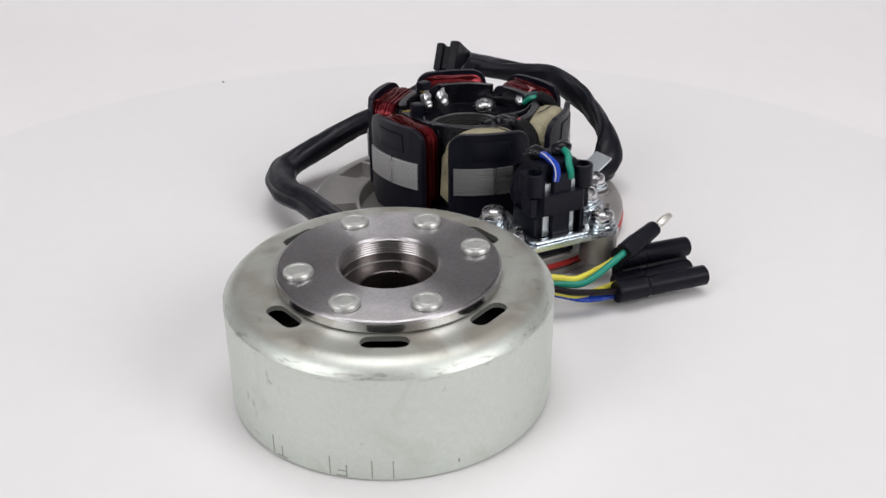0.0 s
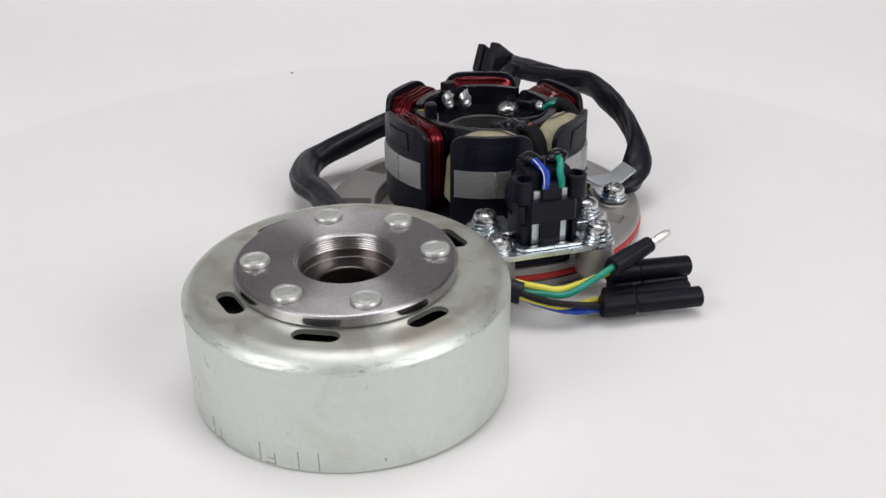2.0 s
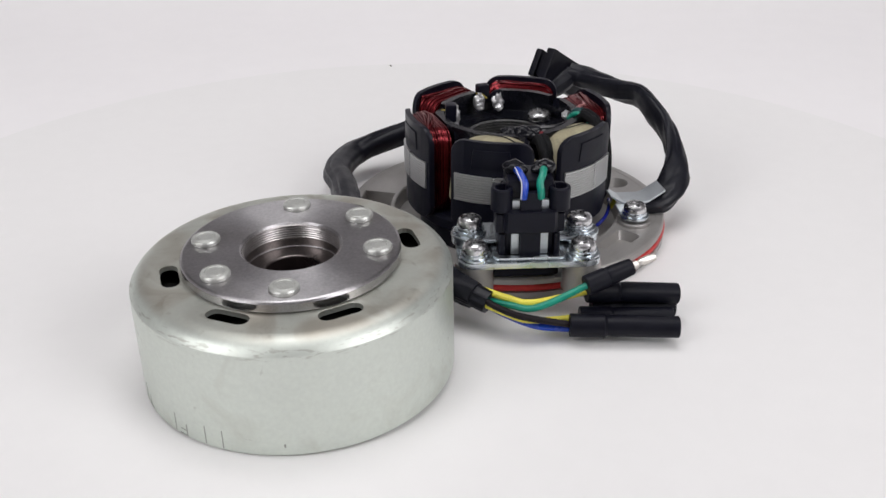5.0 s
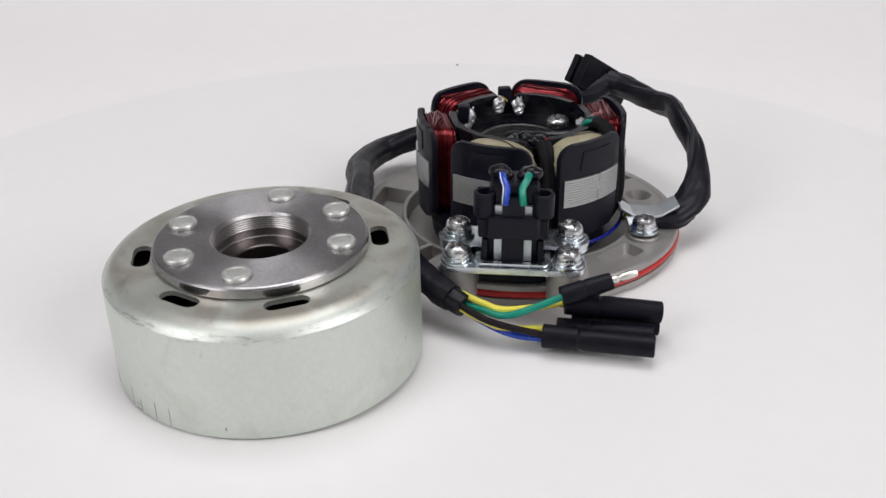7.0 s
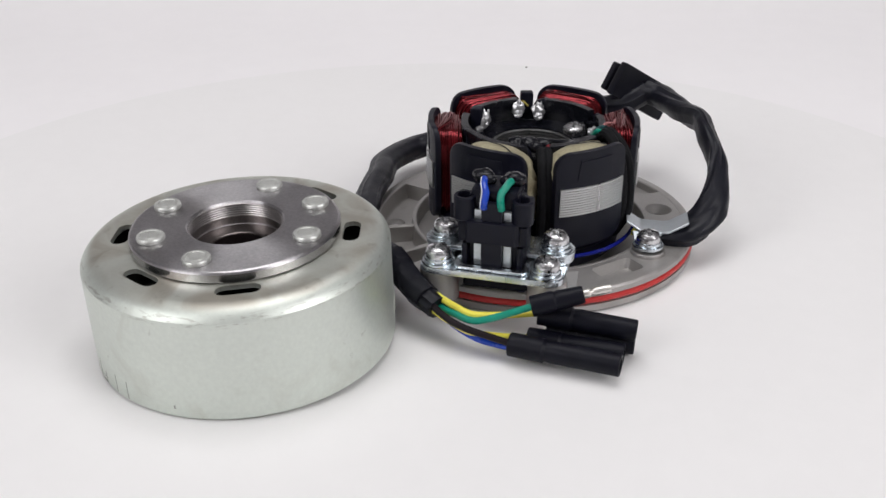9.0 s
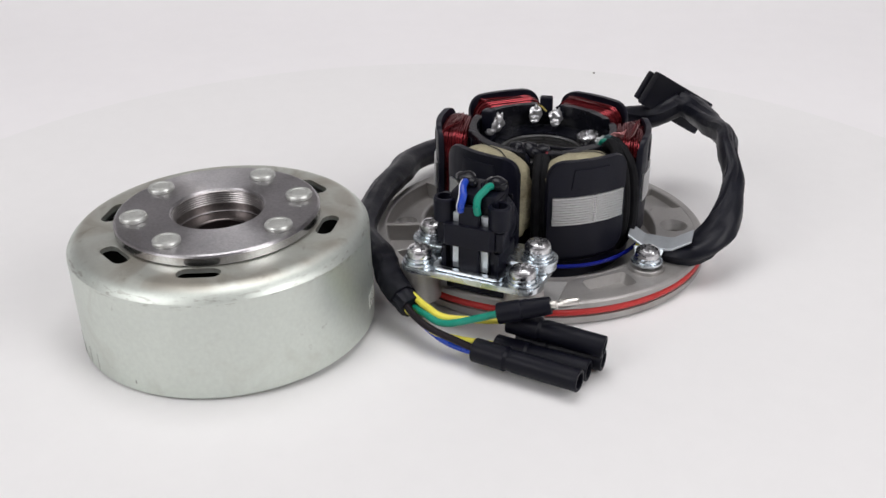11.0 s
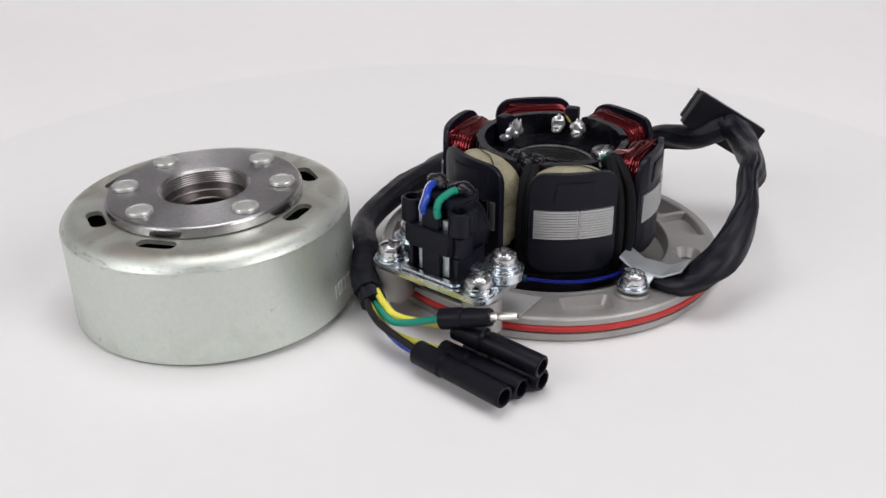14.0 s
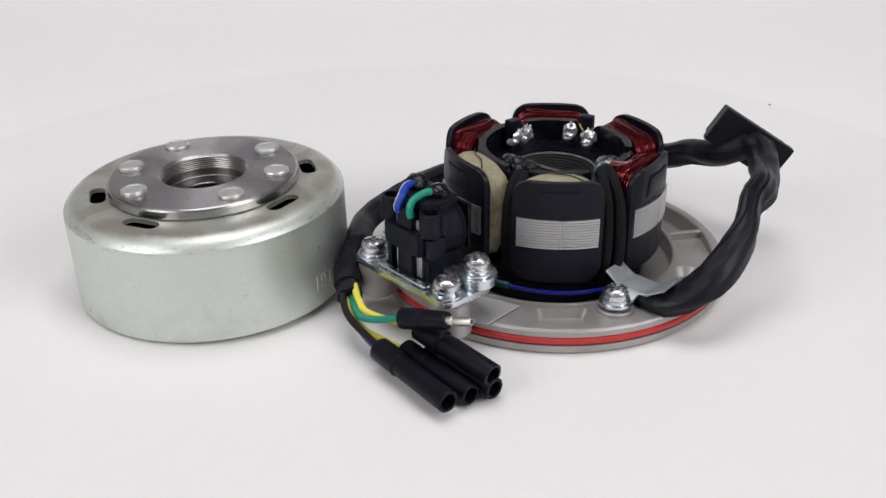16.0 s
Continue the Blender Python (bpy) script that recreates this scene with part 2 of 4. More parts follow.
def spline(pts, step=8):
    """Points of a smooth curve through pts (any number of values each)."""
    p = [np.array(q, float) for q in pts]
    p = [2 * p[0] - p[1]] + p + [2 * p[-1] - p[-2]]
    out = []
    for i in range(1, len(p) - 2):
        for j in range(step):
            t = j / step
            out.append(0.5 * (2 * p[i] + (p[i + 1] - p[i - 1]) * t + (2 * p[i - 1] - 5 * p[i] + 4 * p[i + 1] - p[i + 2]) * t * t
                              + (3 * p[i] - p[i - 1] - 3 * p[i + 1] + p[i + 2]) * t ** 3))
    out.append(p[-2])
    return out


def tube(pts, radius, sides=12, step=8, bm=None, closed=False, wrinkle=0.0, fold=0.0, caps=True, smooth_path=True):
    """A tube along a smooth curve. pts: (x, y, z) or (x, y, z, half width, half thickness, lean in degrees)."""
    bm = bm or bmesh.new()
    path = spline(pts, step) if smooth_path else [np.array(q, float) for q in pts]
    n = len(path)
    rings = []
    side = None
    run = 0.0
    for i, q in enumerate(path):
        if i:
            run += float(np.linalg.norm(path[i][:3] - path[i - 1][:3]))
        a, b = path[(i - 1) % n if closed else max(i - 1, 0)], path[(i + 1) % n if closed else min(i + 1, n - 1)]
        d = Vector(b[:3] - a[:3]).normalized()
        if len(q) > 3:
            side = d.cross(Vector((0, 0, 1)))
            if side.length < 0.05:
                side = Vector((1, 0, 0))
            side = (Matrix.Rotation(radians(q[5]), 3, d) @ side.normalized())
            w, h = q[3], q[4]
        else:
            if side is None:
                side = d.cross(Vector((0, 0, 1)))
                if side.length < 0.05:
                    side = Vector((1, 0, 0))
            side = (side - d * side.dot(d)).normalized()
            w = h = radius
        up = side.cross(d)
        ring = []
        for k in range(sides):
            g = 2 * math.pi * k / sides
            c = Vector(q[:3]) + side * math.cos(g) * w + up * math.sin(g) * h
            if wrinkle:
                v = noise.noise(c * 170) * 0.6 + noise.noise(c * 420) * 0.4
                c += (side * math.cos(g) + up * math.sin(g)) * v * wrinkle
            if fold:
                # long creases along the sleeve, sharper on the outside of a fold
                v = noise.noise(Vector((math.cos(g) * 1.7, math.sin(g) * 1.7, run * 17)))
                c += (side * math.cos(g) + up * math.sin(g)) * (0.5 - abs(v) * 2.2) * fold
            ring.append(bm.verts.new(c))
        rings.append(ring)
    for i in range(n if closed else n - 1):
        p, q = rings[i], rings[(i + 1) % n]
        for k in range(sides):
            bm.faces.new((p[k], p[(k + 1) % sides], q[(k + 1) % sides], q[k]))
    if caps and not closed:
        bm.faces.new(rings[0][::-1])
        bm.faces.new(rings[-1])
    return bm


def blob(bm, centre, radii, seed=0, rough=0.25, sub=3, m=None):
    """A lumpy drop."""
    own = bmesh.new()
    bmesh.ops.create_icosphere(own, subdivisions=sub, radius=1)
    for v in own.verts:
        k = 1 + rough * noise.noise(v.co * 1.6 + Vector((seed, seed * 0.7, 0)))
        v.co = Vector((v.co.x * radii[0] * k, v.co.y * radii[1] * k, v.co.z * radii[2] * k))
    own.transform(Matrix.Translation(centre) @ (m or Matrix()))
    me = bpy.data.meshes.new("tmp")
    own.to_mesh(me)
    own.free()
    bm.from_mesh(me)
    bpy.data.meshes.remove(me)
    return bm


def carve(ob, cutters):
    """Takes the cutters' bodies out of ob's mesh, once and for all."""
    ob.modifiers.clear()
    for bm in cutters:
        me = bpy.data.meshes.new("cut")
        bmesh.ops.recalc_face_normals(bm, faces=bm.faces)
        bm.to_mesh(me)
        bm.free()
        c = new("cut", me)
        c.parent, c.matrix_basis = ob.parent, ob.matrix_basis
        mod = ob.modifiers.new("carve", "BOOLEAN")
        mod.object, mod.operation, mod.solver = c, "DIFFERENCE", "EXACT"
        bpy.context.view_layer.update()
        done = bpy.data.meshes.new_from_object(ob.evaluated_get(bpy.context.evaluated_depsgraph_get()))
        ob.modifiers.clear()
        old = ob.data
        ob.data = done
        done.name = old.name
        bpy.data.objects.remove(c)
        bpy.data.meshes.remove(me)
    b = bmesh.new()
    b.from_mesh(ob.data)
    for fc in b.faces:
        fc.smooth = True
    for e in b.edges:
        e.smooth = not (len(e.link_faces) == 2 and e.calc_face_angle(0) > 0.36)
    b.to_mesh(ob.data)
    b.free()
    even_normals(ob)
    return ob


def merged(*bms):
    """One bmesh of several, for one cutter or one part."""
    out = bms[0]
    for b in bms[1:]:
        me = bpy.data.meshes.new("tmp")
        b.to_mesh(me)
        b.free()
        out.from_mesh(me)
        bpy.data.meshes.remove(me)
    return out


def thing(name, label, category, at=(0, 0, 0), group="", kind=""):
    e = new(name)
    e.empty_display_size = 0.02
    e.matrix_basis = Matrix.Translation(at)
    return tagged(e, label, category, group, kind)


def polar(r, deg):
    return (r * math.cos(radians(deg)), r * math.sin(radians(deg)))


def sector(r0, r1, a0, a1, n=10):
    """Outline of a piece of a ring."""
    return [polar(r1, a0 + (a1 - a0) * i / n) for i in range(n + 1)] + [polar(r0, a1 + (a0 - a1) * i / n) for i in range(n + 1)]

# ---------------------------------------------------------------- the paper sweep and an unseen room round it
def wall(name, x0, x1, y0, y1, z0, z1, mat):
    return tagged(part(name, block(x0, x1, y0, y1, z0, z1, 0.002), mat), kind="structure")


def build_surround():
    prof = [(-1.9, -0.0227), (0.45, -0.0227)] + [(0.45 + 0.3 * math.sin(radians(a)), 0.2773 - 0.3 * math.cos(radians(a))) for a in range(6, 91, 6)] + [(0.75, 0.30)]
    outline = prof + [(y + 0.01, z - 0.01) for y, z in reversed(prof)]
    bm = bmesh.new()
    a = [bm.verts.new((-1.1, y, z)) for y, z in outline]
    b = [bm.verts.new((1.1, y, z)) for y, z in outline]
    k = len(outline)
    for i in range(k):
        j = (i + 1) % k
        bm.faces.new((a[i], a[j], b[j], b[i]))
    tagged(part("backdrop", bm, M_PAPER), "seamless white paper sweep behind the turntable", kind="structure")
    # Unseen walls and ceiling, added to close the place; their greys shape bounce and reflections.
    wall("wall_west", -1.62, -1.6, -1.9, 1.5, -0.06, 1.6, M_ROOM)
    wall("wall_east", 1.6, 1.62, -1.9, 1.5, -0.06, 1.6, M_ROOM)
    wall("wall_south", -1.62, 1.62, -1.92, -1.9, -0.06, 1.6, M_ROOM)
    wall("wall_north", -1.62, 1.62, 1.5, 1.52, -0.06, 1.6, M_ROOM)
    wall("floor", -1.62, 1.62, -1.92, 1.52, -0.08, -0.04, M_ROOM)
    wall("ceiling", -1.62, 1.62, -1.92, 1.52, 1.6, 1.62, M_CEIL)


RIDERS = []
TABLE = -0.0007  # top of the disc


def ride(ob):
    RIDERS.append((ob, ob.matrix_basis.copy()))
    return ob


def build_turntable():
    t = thing("turntable", "round white display turntable with a smooth matt top", "turntable", (0, 0, TABLE - 0.022))
    off = (0.0, 0.003)
    R = 0.2575
    part("disc", lathe([(0.00001, 0.016), (R - 0.001, 0.016), (R, 0.017), (R, 0.021), (R - 0.0003, 0.0217), (R - 0.001, 0.022), (0.00001, 0.022)], 160, centre=off), M_DISC, t)
    part("drive_base", lathe([(0.00001, 0.0), (0.10, 0.0), (0.104, 0.002), (0.098, 0.013), (0.096, 0.016), (0.00001, 0.016)], 64), M_DISC, t)
    ride(t)


def build_speck(name, label, x, y, z, s):
    bm = blob(bmesh.new(), (0, 0, s * 0.4), (s, s * 0.6, s * 0.5), seed=x * 100, rough=0.6, sub=2)
    ob = part(name, bm, M_SPECK)
    ob.matrix_basis = Matrix.Translation((x, y, z))
    tagged(ob, label, "speck", kind="")
    ride(ob)


# ---------------------------------------------------------------- flywheel
def stadium(length, width, n=6):
    r = width / 2
    h = length / 2 - r
    return [(h + r * math.cos(radians(-90 + 180 * i / n)), r * math.sin(radians(-90 + 180 * i / n))) for i in range(n + 1)] + \
           [(-h + r * math.cos(radians(90 + 180 * i / n)), r * math.sin(radians(90 + 180 * i / n))) for i in range(n + 1)]


def build_flywheel():
    fw = thing("flywheel", "pale grey zinc-plated magneto flywheel with a riveted steel hub", "flywheel")
    R, H = 0.0499, 0.0381
    # it leans a little, its far edge lifted by the harness
    lean = 1.515
    fw.matrix_basis = pose(-0.0131, -0.0807, TABLE + R * math.sin(radians(lean)), lean, -0.17, 0)
    # straight side, a crease and a rounded shoulder
    outer = [(R - 0.0008, 0.0), (R, 0.0008), (R, 0.012), (R, 0.022), (R, H - 0.0048), (R - 0.0001, H - 0.0040), (R - 0.0005, H - 0.0034), (R - 0.0012, H - 0.00245), (R - 0.0022, H - 0.0015), (R - 0.0035, H - 0.0007), (R - 0.0050, H - 0.0002), (R - 0.0066, H), (0.036, H), (0.028, H), (0.021, H)]
    inner = [(0.021, H - 0.0016), (R - 0.010, H - 0.0016), (R - 0.0035, H - 0.008), (R - 0.0035, 0.0)]
    shell = part("shell", lathe(outer + inner, 128), M_SHELL, fw, "pale greenish-grey plated drum with rounded shoulder", sharp=0.42)
    cuts = []
    for a in (-90, -39.5, -140.5, 39.5, 90, 140.5):
        x, y = polar(0.0374, a)
        cuts.append(prism(stadium(0.0138, 0.0056), 0.030, 0.050, 0, m=pose(x, y, 0, 0, 0, a + 90)))
    carve(shell, [merged(*cuts)])
    part("magnet_ring", lathe([(R - 0.0036, 0.001), (R - 0.0036, 0.029), (R - 0.009, 0.029), (R - 0.009, 0.001)], 64), M_MAGNET, fw, "dark magnet ring inside the drum")
    hub_r, hz0, hz1 = 0.0339, H + 0.00015, 0.0421
    prof = [(hub_r - 0.0004, hz0), (hub_r, hz0 + 0.0004), (hub_r, hz1 - 0.0009), (hub_r - 0.0003, hz1 - 0.0003), (hub_r - 0.0009, hz1), (0.027, hz1), (0.0159, hz1), (0.0153, hz1 - 0.0006), (0.0153, hz0)]
    hub = part("hub", lathe(prof, 128), M_HUB, fw, "turned steel hub disc", sharp=0.25)
    hub.data.materials.append(M_HUB_SIDE)
    for f in hub.data.polygons:
        if abs(f.normal.z) < 0.3:
            f.material_index = 1
    prof = [(0.01525, hz1 - 0.0006)]
    z = hz1 - 0.0006
    while z > 0.0369:
        prof += [(0.0150, z - 0.0001), (0.01478, z - 0.0004), (0.0150, z - 0.0007)]
        z -= 0.0008
    prof += [(0.0151, z - 0.0002), (0.0151, 0.0341), (0.0148, 0.0338), (0.0205, 0.0338), (0.0205, H - 0.0001), (0.01525, H - 0.0001)]
    part("threaded_bore", lathe(prof, 96), M_BORE, fw, "threaded bore with a smooth lower band")
    # Black disc under the slots stands in for the shade inside the drum.
    part("slot_shade_disc", lathe([(0.0215, H - 0.0070), (R - 0.0038, H - 0.0070), (R - 0.0038, H - 0.0064), (0.0215, H - 0.0064)], 64), M_HOLE, fw, "black disc that stands for the shade inside the drum")
    part("bore_ledge", lathe([(0.0150, 0.0337), (0.0098, 0.0334), (0.0094, 0.0331), (0.0092, 0.0323), (0.0200, 0.0323), (0.0200, 0.0337)], 64), M_LEDGE, fw, "brownish steel ledge in the bore", sharp=0.3)
    # The hole's depth shade is painted by its near-black material.
    part("taper_bore", lathe([(0.0091, 0.0329), (0.0070, 0.006), (0.0125, 0.006), (0.0125, 0.0322), (0.0091, 0.0322)], 64), M_TAPER, fw, "tapered bore with its deep shade in the colour")
    rivet_prof = [(0.00001, 0.0), (0.0043, 0.0), (0.0045, 0.0003), (0.0045, 0.0012), (0.0042, 0.0017), (0.0036, 0.00185), (0.0031, 0.00180), (0.0029, 0.00162), (0.0027, 0.00172), (0.00001, 0.00178)]
    first = None
    for a in (115, 65, 15, -65, -115, -165):
        x, y = polar(0.0272, a)
        m = pose(x, y, hz1 - 0.0001, 0, 0, a * 3.1)
        if first is None:
            first = part("rivet", lathe(rivet_prof, 32), M_RIVET, fw, "flat-headed zinc rivet", sharp=0.4)
            first.matrix_basis = m
        else:
            again(first, m)

    def stamp(name, deg, z0, z1, w, label=""):
        bm = block(-0.00012, 0.00006, -w / 2, w / 2, z0, z1, 0.00003)
        ob = part(name, bm, M_STAMP, fw, label)
        ob.matrix_basis = pose(0, 0, 0, 0, 0, deg) @ Matrix.Translation((R, 0, 0))
        return ob

    # timing lines and the upside-down letters T and F
    for d in (-131.0, -108.7, -94.8, -88.0):
        stamp("timing_line", d, 0.0012, 0.0074, 0.00035, "stamped timing line")
    stamp("letter_t", -127.0, 0.0012, 0.0050, 0.0004, "stamped letter T, upside down")
    stamp("letter_t_bar", -127.0, 0.0012, 0.0016, 0.0034)
    stamp("letter_f", -103.1, 0.0010, 0.0052, 0.0004, "stamped letter F, upside down")
    stamp("letter_f_bar", -104.9, 0.0010, 0.0014, 0.0030)
    stamp("letter_f_bar", -104.7, 0.0028, 0.0031, 0.0022)
    stamp("nick", -66.5, 0.0034, 0.0046, 0.0005, "small dark nick in the plating")
    # a row of raised strokes too worn to read
    for d, w, z0, z1 in ((39.5, 0.0007, 0.0070, 0.0122), (40.9, 0.0016, 0.0092, 0.0099), (42.3, 0.0007, 0.0070, 0.0122), (44.7, 0.0022, 0.0114, 0.0121), (44.7, 0.0009, 0.0080, 0.0112), (44.7, 0.0022, 0.0071, 0.0078), (48.1, 0.0008, 0.0072, 0.0120), (49.7, 0.0008, 0.0070, 0.0116), (51.3, 0.0008, 0.0072, 0.0120)):
        bm = block(-0.0001, 0.00028, -w / 2, w / 2, z0, z1, 0.00007)
        ob = part("raised_mark", bm, M_RIVET, fw, "raised unreadable mark")
        ob.matrix_basis = pose(0, 0, 0, 0, 0, d) @ Matrix.Translation((R, 0, 0))
    ride(fw)


# ---------------------------------------------------------------- stator on its base plate
SC = (0.0151, 0.0425)
COILS = (-20, 40, 100, 160, -140, -80)
PLATE_TOP = 0.0085


def pan_screw(parent, x, y, z, turn=0, washers=2, r=0.0048):
    """Pan-head cross screw with spring and flat washer; z: where the stack stands."""
    zz = z
    head = [(0.00001, 0.0), (r * 0.90, 0.0), (r * 0.93, 0.0003), (r * 0.94, 0.0011), (r * 0.92, 0.0019), (r * 0.86, 0.0026), (r * 0.74, 0.0032), (r * 0.56, 0.0036), (r * 0.35, 0.0038), (0.00001, 0.0039)]
    if washers:
        part("washer", lathe([(0.002, zz), (r * 1.18, zz), (r * 1.2, zz + 0.0004), (r * 1.18, zz + 0.0009), (0.002, zz + 0.0009)], 32, centre=(x, y)), M_ZINC, parent, "flat zinc washer")
        zz += 0.0009
        part("spring_washer", lathe([(0.002, zz), (r * 1.0, zz), (r * 1.03, zz + 0.0007), (r * 1.0, zz + 0.0014), (0.002, zz + 0.0014)], 32, centre=(x, y), a0=turn, a1=turn + 352), M_ZINC, parent, "split spring washer")
        zz += 0.0014
    screw = part("screw", lathe(head, 32), M_CHROME, parent, "bright cross-head screw")
    screw.matrix_basis = pose(x, y, zz, 0, 0, turn)
    w_, l_ = 0.0008 * r / 0.0048, 0.0034 * r / 0.0048
    k = prism([(-w_, -l_), (w_, -l_), (w_, -w_), (l_, -w_), (l_, w_), (w_, w_), (w_, l_), (-w_, l_), (-w_, w_), (-l_, w_), (-l_, -w_), (-w_, -w_)], 0.0020, 0.008, 0)
    carve(screw, [k])
    return screw


def build_base_plate(st):
    R, top = 0.0645, PLATE_TOP
    floor_z = top - 0.0066
    prof = [(0.020, TABLE), (R - 0.003, TABLE), (R - 0.0005, TABLE + 0.0004), (R, 0.0004), (R, 0.0026), (R - 0.0012, 0.0028), (R - 0.0012, 0.0056), (R - 0.0002, 0.0058), (R - 0.0002, top - 0.0008), (R - 0.0008, top - 0.0002), (R - 0.0014, top),
            (0.0609, top), (0.0604, top - 0.0004), (0.0594, floor_z + 0.0006), (0.0588, floor_z), (0.020, floor_z)]
    plate = part("base_plate", lathe(prof, 128), M_CAST, st, "cast aluminium base plate with pockets and ribs", sharp=0.5)
    x, y = polar(0.0550, -147)
    carve(plate, [lathe(disc_profile(0.0040, -0.01, 0.03, 0.0001), 32, centre=(x, y))])
    part("inner_wall", lathe([(0.0486, floor_z - 0.0002), (0.0480, floor_z + 0.0006), (0.0474, top - 0.0004), (0.0470, top), (0.0460, top), (0.0456, top - 0.0004), (0.0452, floor_z - 0.0002)], 96), M_CAST, st, "thin round wall cast on the plate", sharp=0.5)

    def land(r0, r1, a0, a1, z, c0=0.0, c1=0.0):
        prof = [(r0, floor_z - 0.0002), (r1, floor_z - 0.0002), (r1, z - c1), (r1 - c1, z), (r0 + c0, z), (r0, z - c0)]
        prof = [p for i, p in enumerate(prof) if i == 0 or p != prof[i - 1]]
        return part("plate_land", lathe(prof, max(4, int((a1 - a0) / 3)), a0=a0, a1=a1), M_CAST, st, sharp=0.5)

    zt = top - 0.0001
    land(0.0461, 0.0611, -98, -28.5, zt)
    ear = land(0.0461, 0.0611, -6.5, 62.5, zt)
    land(0.0461, 0.0611, 62.5, 83.0, top - 0.0030)
    land(0.0461, 0.0611, 158.0, 188.0, zt)
    bed = land(0.0461, 0.0611, -28.5, -6.5, zt)
    bm = bmesh.new()
    x, y = polar(0.0537, -17.5)
    rows = [[bm.verts.new((u, v, z)) for u, v in rounded_poly(w, h, r, 4)] for w, h, r, z in ((0.0036, 0.0076, 0.0018, top - 0.0036), (0.0050, 0.0094, 0.0022, top + 0.0006))]
    k = len(rows[0])
    for a in range(k):
        bm.faces.new((rows[0][a], rows[0][(a + 1) % k], rows[1][(a + 1) % k], rows[1][a]))
    bm.faces.new(rows[0][::-1])
    bm.faces.new(rows[1])
    bm.transform(pose(x, y, 0, 0, 0, -17.5))
    carve(bed, [bm])
    x, y = polar(0.0530, 46)
    carve(ear, [lathe([(0.00001, -0.01), (0.0033, -0.01), (0.0033, top - 0.0036), (0.0055, top + 0.0001), (0.0055, top + 0.01), (0.00001, top + 0.01)], 32, centre=(x, y))])
    x, y = polar(0.0535, 68)
    part("cast_mark", lathe([(0.00001, top - 0.004), (0.0030, top - 0.004), (0.0030, top - 0.0026), (0.0026, top - 0.0024), (0.00001, top - 0.0024)], 24, centre=(x, y)), M_CAST, st)
    rib = None
    for deg in (83.5, 112.0, 140.0, 230.0, 252.0):
        m = pose(0, 0, 0, 0, 0, deg)
        if rib is None:
            rows = [[(0.0465, -w, z), (0.0465, w, z), (0.0607, w, z), (0.0607, -w, z)] for w, z in ((0.0018, floor_z - 0.0002), (0.0011, top - 0.0004), (0.0008, top - 0.0001))]
            bm = bmesh.new()
            vs = [[bm.verts.new(p) for p in r] for r in rows]
            for p, q in zip(vs, vs[1:]):
                for k in range(4):
                    bm.faces.new((p[k], p[(k + 1) % 4], q[(k + 1) % 4], q[k]))
            bm.faces.new(vs[-1])
            bm.faces.new(vs[0][::-1])
            rib = part("rib", bm, M_CAST, st, "narrow cast rib")
            rib.matrix_basis = m
        else:
            again(rib, m)
    part("seal_ring", lathe([(R - 0.0010 + 0.0013 * math.cos(g), 0.0042 + 0.0013 * math.sin(g)) for g in [2 * math.pi * i / 10 for i in range(10)]], 128), M_RED_SEAL, st, "red rubber sealing ring round the plate")
    x, y = 0.0681 - SC[0], 0.0445 - SC[1]
    part("screw_boss", lathe([(0.00001, 0.003), (0.0070, 0.003), (0.0064, PLATE_TOP + 0.0010), (0.0060, PLATE_TOP + 0.0014), (0.00001, PLATE_TOP + 0.0014)], 32, centre=(x, y)), M_CAST, st, "low cast boss under the clamp screw")


def bobbin_frame(deg):
    """x outward, y along the rim, z up."""
    return pose(0, 0, 0, 0, 0, deg)


def curved_plate(pts_yz, r0, r1, bevel=0.0004):
    """A plate with an outline in (y, z), bent round the axis, from radius r0 to r1."""
    own = bmesh.new()
    lo = [own.verts.new((r0, y, z)) for y, z in pts_yz]
    hi = [own.verts.new((r1, y, z)) for y, z in pts_yz]
    k = len(pts_yz)
    own.faces.new(lo[::-1])
    own.faces.new(hi)
    for i in range(k):
        own.faces.new((lo[i], lo[(i + 1) % k], hi[(i + 1) % k], hi[i]))
    bmesh.ops.bevel(own, geom=[e for e in own.edges if abs(e.verts[0].co.x - e.verts[1].co.x) < 1e-7], offset=bevel, segments=2, affect="EDGES", profile=0.6)
    for cut in [0.0024 * k for k in range(-6, 7)]:
        bmesh.ops.bisect_plane(own, geom=own.verts[:] + own.edges[:] + own.faces[:], plane_co=(0, cut, 0), plane_no=(0, 1, 0))
    for v in own.verts:
        v.co.x += math.sqrt(0.0412 ** 2 - v.co.y ** 2) - 0.0412
    return own


FL_Z0, FL_Z1 = 0.0135, 0.0505


